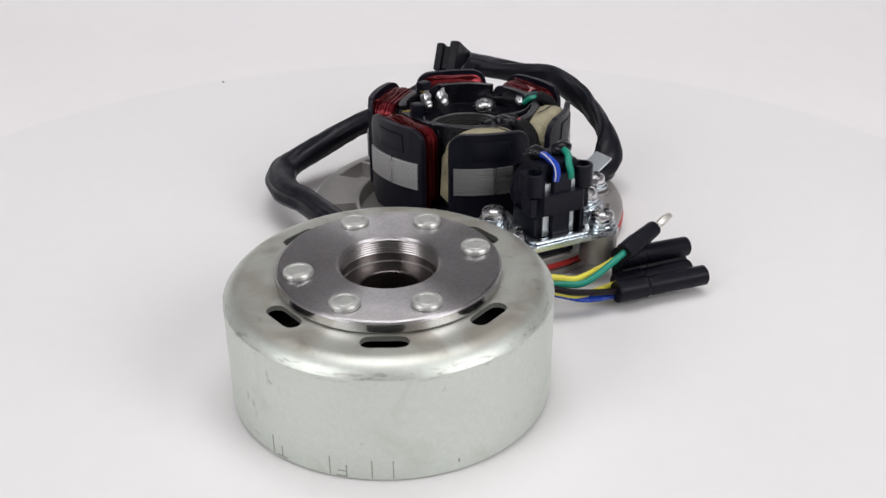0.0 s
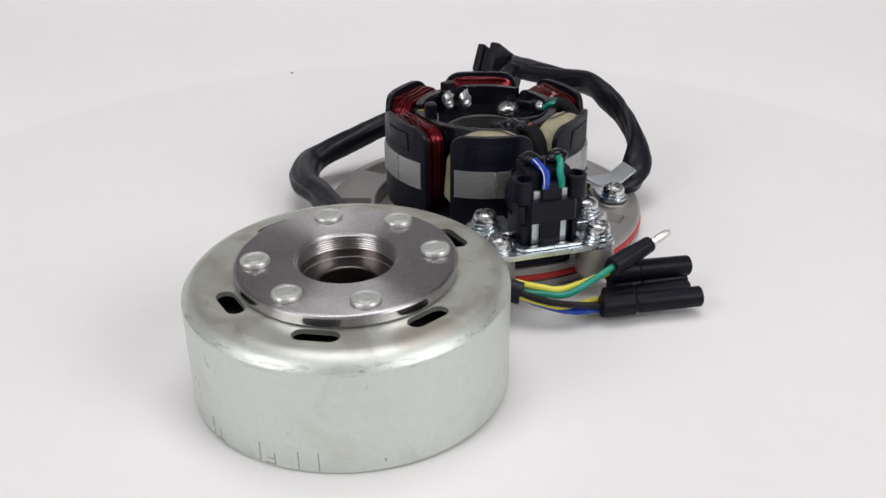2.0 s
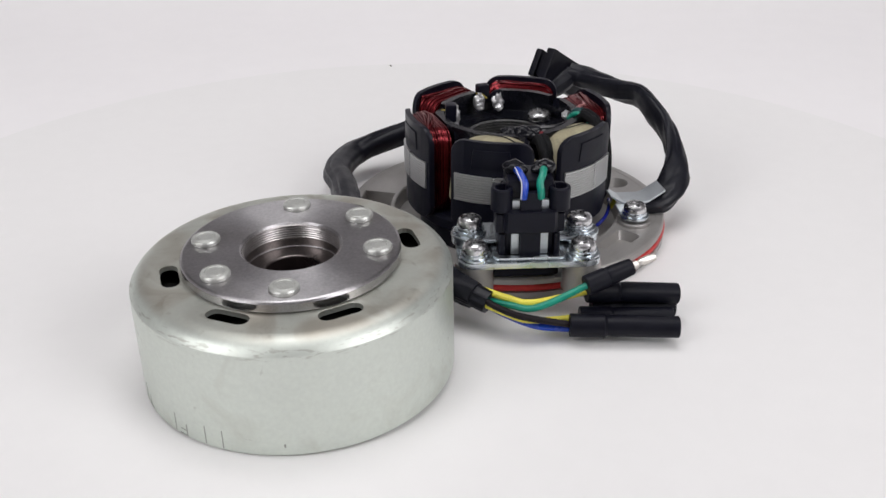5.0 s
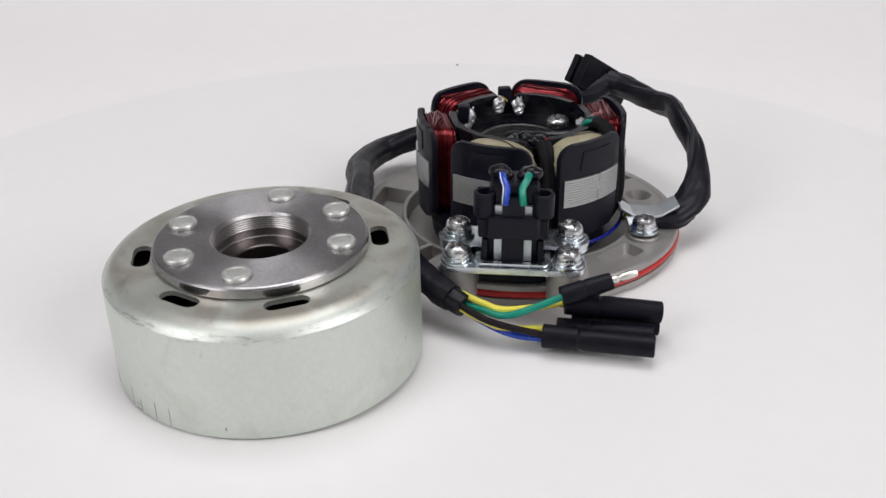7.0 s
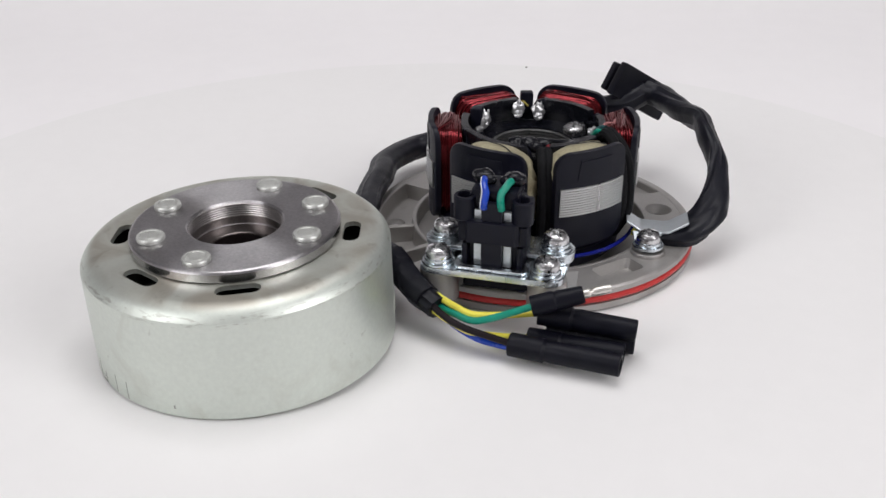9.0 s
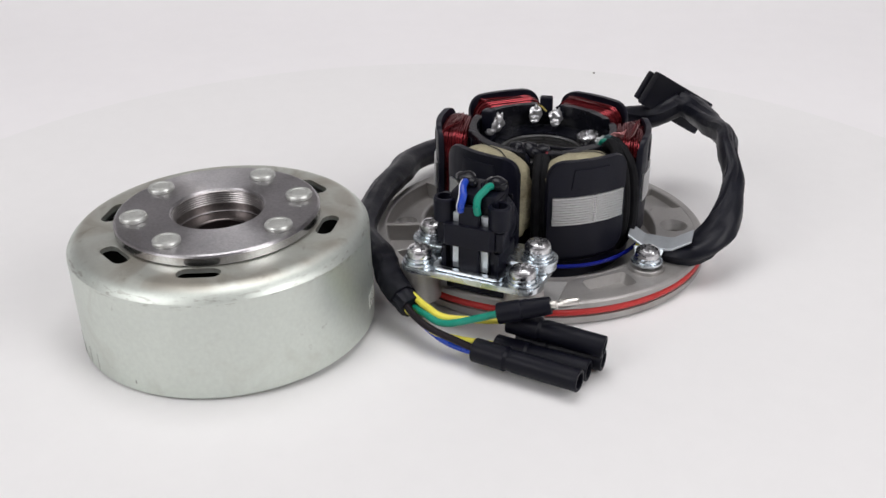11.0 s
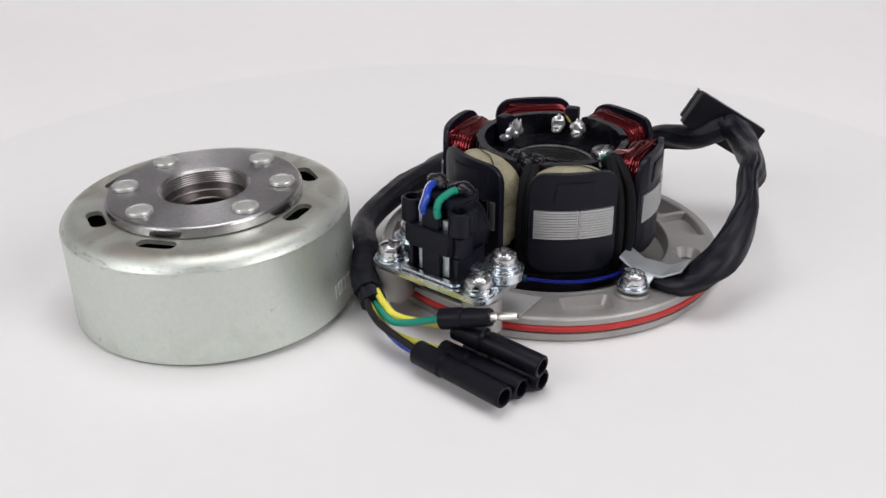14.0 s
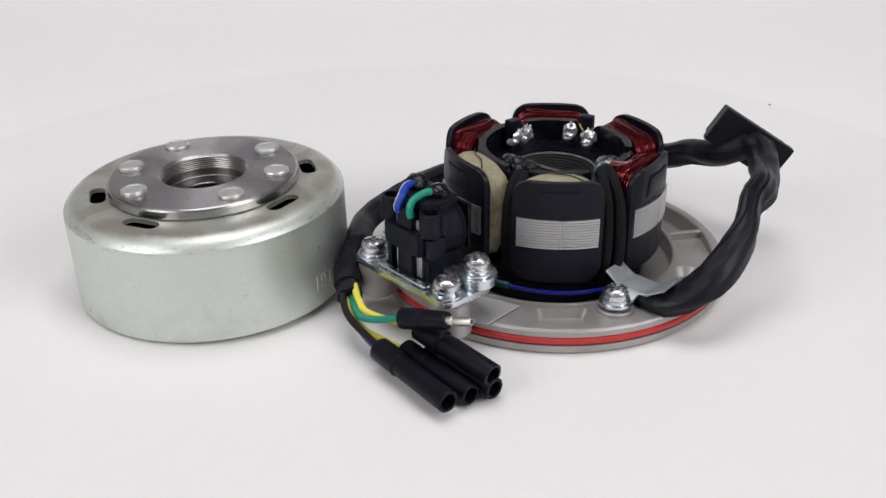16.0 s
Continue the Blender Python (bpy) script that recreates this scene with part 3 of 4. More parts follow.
def build_bobbins(st):
    zc, hh = (FL_Z0 + FL_Z1) / 2, (FL_Z1 - FL_Z0) / 2
    outline = [(y, zc + z) for y, z in rounded_poly(0.0154, hh, 0.0055, 6)]
    flange = panel = None
    for i, deg in enumerate(COILS):
        m = bobbin_frame(deg)
        if flange is None:
            flange = part("bobbin_flange", curved_plate(outline, 0.0385, 0.0406), M_BLACK, st, "black moulded coil flange")
            flange.matrix_basis = m
            inner = part("bobbin_cheek", curved_plate([(y, zc + z * 0.9) for y, z in rounded_poly(0.0118, hh, 0.004, 4)], 0.0262, 0.0275, 0.0002), M_BLACK, st)
            inner.matrix_basis = m
            panel = part("bobbin_panel", curved_plate([(-0.0076, 0.0402), (0.0076, 0.0402), (0.0070, 0.0474), (-0.0066, 0.0474)], 0.0403, 0.0410, 0.0002), M_BLACK, st, "raised plain panel on the flange")
            panel.matrix_basis = m
        else:
            for o in (flange, inner, panel):
                again(o, m)
    # pole faces: a stack of sheets on each coil
    sheet = None
    count, z0, z1 = 11, 0.0266, 0.0374
    pitch = (z1 - z0) / count
    for deg in COILS:
        for k in range(count):
            m = pose(0, 0, z0 + pitch * k, 0, 0, deg + random.uniform(-0.05, 0.05))
            if sheet is None:
                s = pitch * 0.80
                sheet = part("lamination", lathe([(0.0385, 0.0), (0.0413, 0.0), (0.04135, s * 0.2), (0.04135, s * 0.8), (0.0413, s), (0.0385, s)], 24, a0=-19.9, a1=19.9), M_LAM, st, "thin steel lamination sheet", weighted=False)
                sheet.matrix_basis = m
            else:
                again(sheet, m)
        core = part("pole_core", lathe([(0.0390, z0), (0.0409, z0), (0.0409, z1 - 0.0002), (0.0390, z1 - 0.0002)], 24, a0=-19.6, a1=19.6), M_DARKSTEEL, st, weighted=False)
        core.matrix_basis = bobbin_frame(deg)
    # windings
    for i, deg in enumerate(COILS):
        if deg in (-20, -80):
            bm = bmesh.new()
            rings = []
            for r, k in ((0.0276, 0.86), (0.0285, 0.97), (0.031, 1.02), (0.034, 1.03), (0.037, 1.0), (0.0384, 0.93)):
                rings.append([bm.verts.new((r, y * (1 + 0.17 * math.sin(math.pi * (r - 0.0276) / 0.0108) * (1 - abs(z) / 0.03)) * (1 + 0.17 * noise.noise(Vector((r * 260, y * 130, z * 170 + i)))), zc + z)) for y, z in rounded_poly(0.0143 * k, 0.0176 * k, 0.0118 * k, 8)])
            for p, q in zip(rings, rings[1:]):
                for k in range(len(p)):
                    bm.faces.new((p[k], p[(k + 1) % len(p)], q[(k + 1) % len(q)], q[k]))
            for v in bm.verts:
                v.co.x += (math.sqrt(0.0412 ** 2 - v.co.y ** 2) - 0.0412) * v.co.x / 0.0384
            p = [(0.0300, -0.0060, zc + 0.0182), (0.0325, -0.0010, zc + 0.0187), (0.0330, 0.0040, zc + 0.0184), (0.0350, 0.0085, zc + 0.0172)]
            th = part("tie_thread", tube(p, 0.00022, 5, 6), M_HOLE, st, "thin dark thread over the tape")
            th.matrix_basis = bobbin_frame(deg)
            w = part("taped_winding", bm, M_TAPE, st, "coil wrapped in cream cloth tape")
            w.matrix_basis = bobbin_frame(deg)
        else:
            bm = bmesh.new()
            for layer in range(3):
                for k in range(15 - layer):
                    f = (k + 0.5 * layer) / 14
                    r = 0.0280 + 0.0100 * f
                    bulge = 0.0011 * math.sin(math.pi * f) + 0.00055 * layer
                    w_, h_ = 0.0117 + bulge, 0.0146 + bulge
                    lean, sag = random.uniform(-0.00045, 0.00045), random.uniform(-0.0003, 0.0004)
                    turn = [(r + lean * (y / 0.01) + random.uniform(-0.00008, 0.00008), y, zc + z + lean) for y, z in rounded_poly(w_ + sag, h_ + sag, 0.0055, 4)]
                    tube(turn, 0.00033, 6, 1, bm, closed=True, smooth_path=False)
            # loose strands that cross the others
            for s in range(5):
                y0 = random.uniform(-0.008, 0.008)
                tube([(0.0285 + random.uniform(0, 0.003), -0.0134, zc + 0.006 + random.uniform(-0.004, 0.004)), (0.032, -0.0112, zc + 0.0160), (0.033 + random.uniform(-0.002, 0.002), y0, zc + 0.0176), (0.0370, 0.0112, zc + 0.0158), (0.0375, 0.0133, zc + 0.004)], 0.00028, 5, 5, bm)
            w = tagged(part("winding", bm, M_COPPER, st, "dark red enamelled copper winding"), kind="stuff")
            w.matrix_basis = bobbin_frame(deg)
            fill = part("bobbin_core", block(0.0270, 0.0386, -0.0114, 0.0114, zc - 0.0143, zc + 0.0143, 0.003), M_HOLE, st)
            fill.matrix_basis = bobbin_frame(deg)


def build_stator_core(st):
    # black ring in the middle, six-sided outside, with a turned steel bore below
    hexa = []
    for k in range(6):
        a = COILS[0] + 60 * k
        hexa += [polar(0.0287, a - 17), polar(0.0280, a - 8), polar(0.0280, a + 8), polar(0.0287, a + 17)]
    ring = part("core_ring", prism(hexa, 0.0095, 0.0488, 0.0006), M_BLACK_GLOSS, st, "glossy black moulded centre ring")
    cuts = [lathe(disc_profile(0.0252, 0.0402, 0.06, 0.0001), 64), lathe(disc_profile(0.0160, 0.0, 0.06, 0.0001), 64)]
    for a, w in ((128, 0.011), (192, 0.008), (60, 0.006), (-50, 0.008), (12, 0.008)):
        x, y = polar(0.0265, a)
        cuts.append(block(-0.004, 0.004, -w / 2, w / 2, 0.0448, 0.06, 0.0004, m=pose(x, y, 0, 0, 0, a)))
    carve(ring, [cuts[0], cuts[1], merged(*cuts[2:])])
    prof = []
    z = 0.0395
    while z > 0.024:
        prof += [(0.0159, z), (0.0150, z - 0.0003), (0.0150, z - 0.0008), (0.0159, z - 0.0011)]
        z -= 0.0011
    prof += [(0.0165, z), (0.0165, 0.0395)]
    part("bore_lining", lathe(prof, 64), M_DARKSTEEL, st, "stack of steel sheets in the bore")
    x, y = 0.0225 - SC[0], 0.0609 - SC[1]
    pan_screw(st, x, y, 0.0404, 20, 0, 0.0052)
    # posts and soldered joints on the ring
    for px, py, pz in ((-0.0057, 0.0338, 0.0520), (-0.0031, 0.0630, 0.0514)):
        bm = block(-0.0022, 0.0022, -0.0026, 0.0026, 0.040, pz, 0.0009, m=pose(px - SC[0], py - SC[1], 0, 0, 0, math.degrees(math.atan2(py - SC[1], px - SC[0]))))
        part("terminal_post", bm, M_BLACK, st, "black terminal post")
    for k, (px, py, pz) in enumerate(((0.0044, 0.0609, 0.0462), (-0.0022, 0.0560, 0.0470), (-0.0067, 0.0395, 0.0462), (-0.0050, 0.0345, 0.0462))):
        bm = blob(bmesh.new(), (px - SC[0], py - SC[1], pz - 0.0008), (0.0023, 0.0028, 0.0030), seed=k + 3, rough=0.4)
        bm = blob(bm, (px - SC[0] + 0.0010, py - SC[1] - 0.0012, pz - 0.0024), (0.0018, 0.0023, 0.0018), seed=k + 11, rough=0.35)
        for s in range(3):
            bm = blob(bm, (px - SC[0] + random.uniform(-0.0012, 0.0012), py - SC[1] + random.uniform(-0.0014, 0.0014), pz + 0.0016), (0.00045, 0.00045, 0.0015), seed=s + k, rough=0.5, sub=2)
        part("solder_joint", bm, M_SOLDER, st, "lumpy silver solder joint")
    for px, py in ((-0.0032, 0.0602), (-0.0075, 0.0365)):
        bm = tube([(px - SC[0] + 0.003, py - SC[1], 0.0465), (px - SC[0], py - SC[1], 0.0480), (px - SC[0] - 0.004, py - SC[1] + 0.002, 0.0470)], 0.00042, 6, 5)
        part("lead_wire", bm, M_OCHRE, st, "short yellow lead wire")
    # lower bobbin skirt
    part("stator_skirt", lathe([(0.017, 0.0015), (0.0345, 0.0015), (0.0350, 0.0022), (0.0358, 0.0090), (0.0372, 0.0106), (0.0372, 0.0145), (0.0360, 0.0155), (0.017, 0.0155)], 72), M_BLACK, st, "black base under the coils")
    # black sleeved leads between the coils
    def lead(pts, r, mat, label, name="lead_sleeve"):
        part(name, tube(pts, r, 10, 8, wrinkle=0.0001), mat, st, label)
    a = 10
    for off, rr in ((-3.5, 0.0375), (3.0, 0.0385)):
        p = [(*polar(0.0275, a + 3 + off * 0.3), 0.0470), (*polar(0.0300, a + 2 + off * 0.6), 0.0492), (*polar(0.0342, a + off), 0.0470), (*polar(rr, a + off), 0.040), (*polar(rr + 0.0015, a + off), 0.028), (*polar(rr + 0.001, a + off), 0.018), (*polar(0.036, a + off * 0.5), 0.010)]
        lead(p, 0.0020, M_CLOTH, "black woven lead sleeve")
    a = -50
    for off in (2.0, 6.0):
        p = [(*polar(0.0255, a + off), 0.0455), (*polar(0.0292, a + off), 0.0470), (*polar(0.0340, a + off), 0.0428), (*polar(0.0362, a + off), 0.034), (*polar(0.0362, a + off), 0.022), (*polar(0.035, a + off), 0.010)]
        lead(p, 0.0020, M_CLOTH, "black woven lead sleeve")
    bm = bmesh.new()
    for k, (r, d, z) in enumerate(((0.0215, -70, 0.0480), (0.0230, -58, 0.0488), (0.0220, -45, 0.0480), (0.0250, -52, 0.0478))):
        bm = blob(bm, (*polar(r, d), z), (0.0033, 0.0027, 0.0021), seed=k, rough=0.2)
    part("sealed_joint", bm, M_BLACK_GLOSS, st, "lumpy black lacquered joint")
    p = [(*polar(0.0205, -62), 0.0490), (*polar(0.0225, -20), 0.0478), (*polar(0.0250, 0), 0.0480)]
    part("lead_wire", tube(p, 0.0007, 6, 6), M_BLACK_GLOSS, st, "thin black lacquered lead")
    p = [(*polar(0.0245, -42), 0.0475), (*polar(0.0262, -40), 0.0480), (*polar(0.0285, -42), 0.0450)]
    part("lead_wire", tube(p, 0.0008, 6, 6), M_RED, st, "short red lead wire")
    p = [(*polar(0.0240, 18), 0.0462), (*polar(0.0262, 12), 0.0490), (*polar(0.0300, 9), 0.0490), (*polar(0.0345, 8), 0.0440)]
    part("lead_wire", tube(p, 0.0010, 8, 6), M_GREEN, st, "green lead wire under the sleeve")
    p = [(*polar(0.0258, 20), 0.0478), (*polar(0.0272, 16), 0.0494), (*polar(0.0292, 14), 0.0498)]
    part("heat_shrink", tube(p, 0.0017, 8, 5, wrinkle=0.0002), M_TEAL, st, "dark teal heat-shrink on a lead")
    for k in range(5):
        p = [(*polar(0.0262 + 0.0004 * k, 22 + k), 0.0484), (*polar(0.0280 + 0.0006 * k, 23 + 1.6 * k), 0.0508 - 0.0003 * k), (*polar(0.0312, 27 + 2.2 * k), 0.0500)]
        part("wire_strand", tube(p, 0.00026, 5, 5), M_PINK, st, "loose pinkish wire strand")
    bm = blob(bmesh.new(), (*polar(0.0232, 24), 0.0468), (0.0018, 0.0026, 0.0016), seed=9, rough=0.6)
    part("solder_joint", bm, M_SOLDER, st, "lumpy silver solder joint")
    # blue lead round the foot of the coils
    p = [(*polar(0.0420, d), 0.0106 - 0.0005 * math.cos(radians((d + 10) * 4))) for d in range(-52, 22, 8)]
    part("lead_wire", tube(p, 0.00075, 8, 5), M_NAVY, st, "glossy deep blue lead wire round the coil foot")


def build_lead_ends(st):
    p = [(*polar(0.0425, 12), 0.0098), (*polar(0.0437, 13), 0.0118), (*polar(0.0440, 14), 0.0128)]
    part("lead_wire", tube(p, 0.0009, 8, 5), M_YELLOW, st, "yellow lead wire end")
    p = [(*polar(0.0425, d), 0.0112) for d in (-54, -50, -46, -42)]
    part("heat_shrink", tube(p, 0.0013, 8, 5), M_TEAL, st, "dark teal heat-shrink on a lead")


PN = -64.8  # the way the pickup faces
RAISE = 0.0033  # height of the bracket's pillars over their foot


def build_pickup(st):
    F = pose(0, 0, 0, 0, 0, PN + 90)  # x along the bracket, -y outward

    def P(name, bm, mat, label="", parent=None):
        ob = part(name, bm, mat, parent or st, label)
        if parent is None:
            ob.matrix_basis = F @ Matrix.Translation((0, 0, RAISE if name in ("bracket_plate", "spacer", "bracket_tab", "bracket_lip") else 0))
        return ob

    # posts and bracket
    for u in (-0.0190, 0.0190):
        P("bracket_post", lathe([(0.00001, 0.0064), (0.0062, 0.0064), (0.0070, 0.0072), (0.0066, 0.0186), (0.00001, 0.0186)], 32, centre=(u, -0.0690)), M_CAST, "cast pillar under the bracket")
    plate = P("bracket_plate", prism([(x, y - 0.0648) for x, y in rounded_poly(0.0248, 0.0112, 0.0045, 5)], 0.0155, 0.0176, 0.0004), M_ZINC, "bright zinc bracket plate")
    carve(plate, [prism([(x, y - 0.0620) for x, y in rounded_poly(0.0118, 0.0092, 0.0025, 4)], 0.01, 0.03, 0)])
    for u in (-0.0195, 0.0195):
        P("spacer", lathe([(0.00001, 0.0178), (0.0066, 0.0178), (0.0067, 0.0181), (0.0066, 0.0199), (0.00001, 0.0199)], 32, centre=(u, -0.0578)), M_ZINC, "zinc spacer")
        s = 1 if u > 0 else -1
        tab = [(u + s * 0.0070 * math.cos(radians(a)), -0.0578 + 0.0070 * math.sin(radians(a))) for a in range(-90, 91, 15)]
        tab = tab + [(s * 0.0100, -0.0508), (s * 0.0100, -0.0648)]
        P("bracket_tab", prism(tab if s > 0 else tab[::-1], 0.0200, 0.0214, 0.0003), M_ZINC, "zinc fixing tab of the pickup")
    for u, n, z in ((-0.0195, -0.0578, 0.0215), (0.0195, -0.0578, 0.0215), (-0.0188, -0.0706, 0.0177), (0.0188, -0.0706, 0.0177)):
        q = F @ Vector((u, n, 0))
        pan_screw(st, q.x, q.y, z + RAISE, random.uniform(0, 90), 2)
    lip = P("bracket_lip", prism([(x, y - 0.0655) for x, y in rounded_poly(0.0128, 0.0092, 0.003, 4)], 0.0178, 0.0190, 0.0003), M_ZINC, "zinc frame round the pickup foot")
    carve(lip, [prism([(x, y - 0.0650) for x, y in rounded_poly(0.0110, 0.0078, 0.002, 4)], 0.01, 0.03, 0)])
    P("pickup_base", block(-0.0120, 0.0120, -0.0632, -0.0540, PLATE_TOP + 0.0002, 0.0186, 0.0008), M_BLACK, "black block under the bracket")
    # pickup coil
    pk = P("pickup_coil", block(-0.0085, 0.0085, -0.0690, -0.0600, 0.0170, 0.0470, 0.0008), M_BLACK, "black moulded pickup coil with cable ties")
    for s in (-1, 1):
        P("side_wall", block(s * 0.0080 if s > 0 else -0.0120, 0.0120 if s > 0 else -0.0080, -0.0714, -0.0640, 0.0300, 0.0374, 0.0012), M_BLACK, "", pk)
        P("top_lug", block(s * 0.0062 if s > 0 else -0.0128, 0.0128 if s > 0 else -0.0062, -0.0668, -0.0630, 0.0382, 0.0458, 0.0009), M_BLACK, "", pk)
        P("cup", lathe([(0.0026, 0.0466), (0.0034, 0.0466), (0.0038, 0.0462), (0.0038, 0.0386), (0.0034, 0.0382), (0.00001, 0.0382), (0.00001, 0.0424), (0.0026, 0.0424)], 24, centre=(s * 0.0098, -0.0692)), M_BLACK, "", pk)
        P("core_plate", block(s * 0.0037 if s > 0 else -0.0064, 0.0064 if s > 0 else -0.0037, -0.0704, -0.0685, 0.0215, 0.0420, 0.0002), M_CLAMP, "bare metal core plate", pk)
        P("foot_leg", block(s * 0.0085 if s > 0 else -0.0106, 0.0106 if s > 0 else -0.0085, -0.0712, -0.0560, 0.0172, 0.0296, 0.0009), M_BLACK, "", pk)
    P("cable_tie", block(-0.0036, 0.0036, -0.0724, -0.0700, 0.0196, 0.0455, 0.0005), M_BLACK, "upright black tie band", pk)
    P("cable_tie", prism([(-0.0080, -0.0736), (0.0080, -0.0736), (0.0092, -0.0722), (0.0094, -0.0690), (-0.0094, -0.0690), (-0.0092, -0.0722)], 0.0308, 0.0388, 0.0006), M_BLACK, "crosswise black tie band", pk)
    P("top_cap", block(-0.0080, 0.0080, -0.0695, -0.0555, 0.0440, 0.0490, 0.0015), M_BLACK, "", pk)
    # nose that points to the flywheel
    nose = P("pole_nose", lathe([(0.00001, -0.0660), (0.0104, -0.0660), (0.0112, -0.0652), (0.0113, -0.0636), (0.0107, -0.0630), (0.0107, -0.0560), (0.0113, -0.0554), (0.0112, -0.0545), (0.0104, -0.0538), (0.0072, -0.0532), (0.0054, -0.0500), (0.0046, -0.0470), (0.00001, -0.0470)], 28), M_BLACK, "", pk)
    nose.matrix_basis = pose(0, 0, 0.0350, -90, 0, 0)
    P("pole_plate", block(-0.0065, 0.0065, -0.0495, -0.0480, 0.0255, 0.0420, 0.0003), M_BLACK_GLOSS, "", pk)
    # wires over the top
    for u, mat, lab in ((-0.0036, M_BLUE, "blue wire with a white stripe"), (0.0040, M_GREEN, "green wire")):
        s = 1 if u > 0 else -1
        pts = [(u + s * 0.0012, -0.0630, 0.0500), (u + s * 0.0006, -0.0655, 0.0510), (u, -0.0685, 0.0505), (u - s * 0.0012, -0.0710, 0.0486), (u - s * 0.0010, -0.0724, 0.0458), (u - s * 0.0008, -0.0720, 0.0435)]
        P("wire", tube(pts, 0.00125, 10, 8), mat, lab, pk)
        bm = blob(bmesh.new(), (u + s * 0.0016, -0.0618, 0.0506), (0.0038, 0.0032, 0.0026), seed=u * 900, rough=0.2)
        bm = blob(bm, (u - s * 0.0008, -0.0630, 0.0502), (0.0024, 0.0022, 0.0018), seed=u * 500, rough=0.22)
        P("sealed_joint", bm, M_BLACK_GLOSS, "lumpy black lacquered joint", pk)
    pts = [(-0.0052, -0.0632, 0.0508), (-0.0050, -0.0656, 0.0518), (-0.0046, -0.0687, 0.0513), (-0.0036, -0.0716, 0.0491), (-0.0037, -0.0733, 0.0460), (-0.0038, -0.0729, 0.0436)]
    P("wire_stripe", tube(pts, 0.00020, 6, 8), M_WHITE, "white stripe", pk)
    # pale pad beside the bracket
    P("shim", prism([(0.0100, -0.0660), (0.0170, -0.0660), (0.0276, -0.0606), (0.0263, -0.0440), (0.0124, -0.0490)], 0.0087, 0.0094, 0.0002), M_SHIM, "flat grey shim on the plate")


def build_clamp(st):
    x, y = 0.0681 - SC[0], 0.0445 - SC[1]
    z = PLATE_TOP + 0.0015
    # wavy strip over the sleeve, with a lug under the screw
    bm = bmesh.new()
    prof = [(-0.0125, 0.0172), (-0.0075, 0.0140), (-0.0065, 0.0136), (0.0020, 0.0132), (0.0040, 0.0136), (0.0055, 0.0146), (0.0105, 0.0176)]
    rows = []
    for s_, zz in prof:
        rows.append([bm.verts.new((s_, -0.0046, zz)), bm.verts.new((s_, 0.0056, zz)), bm.verts.new((s_, 0.0056, zz + 0.0010)), bm.verts.new((s_, -0.0046, zz + 0.0010))])
    for p, q in zip(rows, rows[1:]):
        for k in range(4):
            bm.faces.new((p[k], p[(k + 1) % 4], q[(k + 1) % 4], q[k]))
    bm.faces.new(rows[0])
    bm.faces.new(rows[-1][::-1])
    bmesh.ops.recalc_face_normals(bm, faces=bm.faces)
    bmesh.ops.bevel(bm, geom=[e for e in bm.edges if e.calc_face_angle(0) > 1.0], offset=0.0002, segments=1, affect="EDGES")
    d = math.degrees(math.atan2(0.0118, 0.0184))
    clamp = part("cable_clamp", bm, M_CLAMP, st, "wavy zinc strip that clamps the cable sleeve")
    clamp.matrix_basis = pose(0.0660 - SC[0], 0.0557 - SC[1], 0, 0, 0, d)
    bm = bmesh.new()
    rows = []
    for y_, zz, h, k_ in ((-0.0112, z, 0.0036, -0.0045), (-0.0085, z, 0.0042, -0.0045), (-0.0075, z + 0.0005, 0.0045, -0.0045), (-0.0050, 0.0124, 0.0052, -0.0045), (-0.0043, 0.0130, 0.0056, -0.0045)):
        rows.append([bm.verts.new((-h + k_, y_, zz)), bm.verts.new((h + k_, y_, zz)), bm.verts.new((h + k_, y_, zz + 0.0010)), bm.verts.new((-h + k_, y_, zz + 0.0010))])
    for p, q in zip(rows, rows[1:]):
        for k in range(4):
            bm.faces.new((p[k], p[(k + 1) % 4], q[(k + 1) % 4], q[k]))
    bm.faces.new(rows[0])
    bm.faces.new(rows[-1][::-1])
    lug = part("clamp_lug", bm, M_CLAMP, clamp)
    pan_screw(st, x, y, z + 0.0011, 33, 2, 0.0048)


def build_stator():
    st = thing("stator", "black six-pole stator on a round cast aluminium base plate", "stator", (SC[0], SC[1], 0))
    build_base_plate(st)
    build_stator_core(st)
    build_bobbins(st)
    build_lead_ends(st)
    build_pickup(st)
    build_clamp(st)
    ride(st)


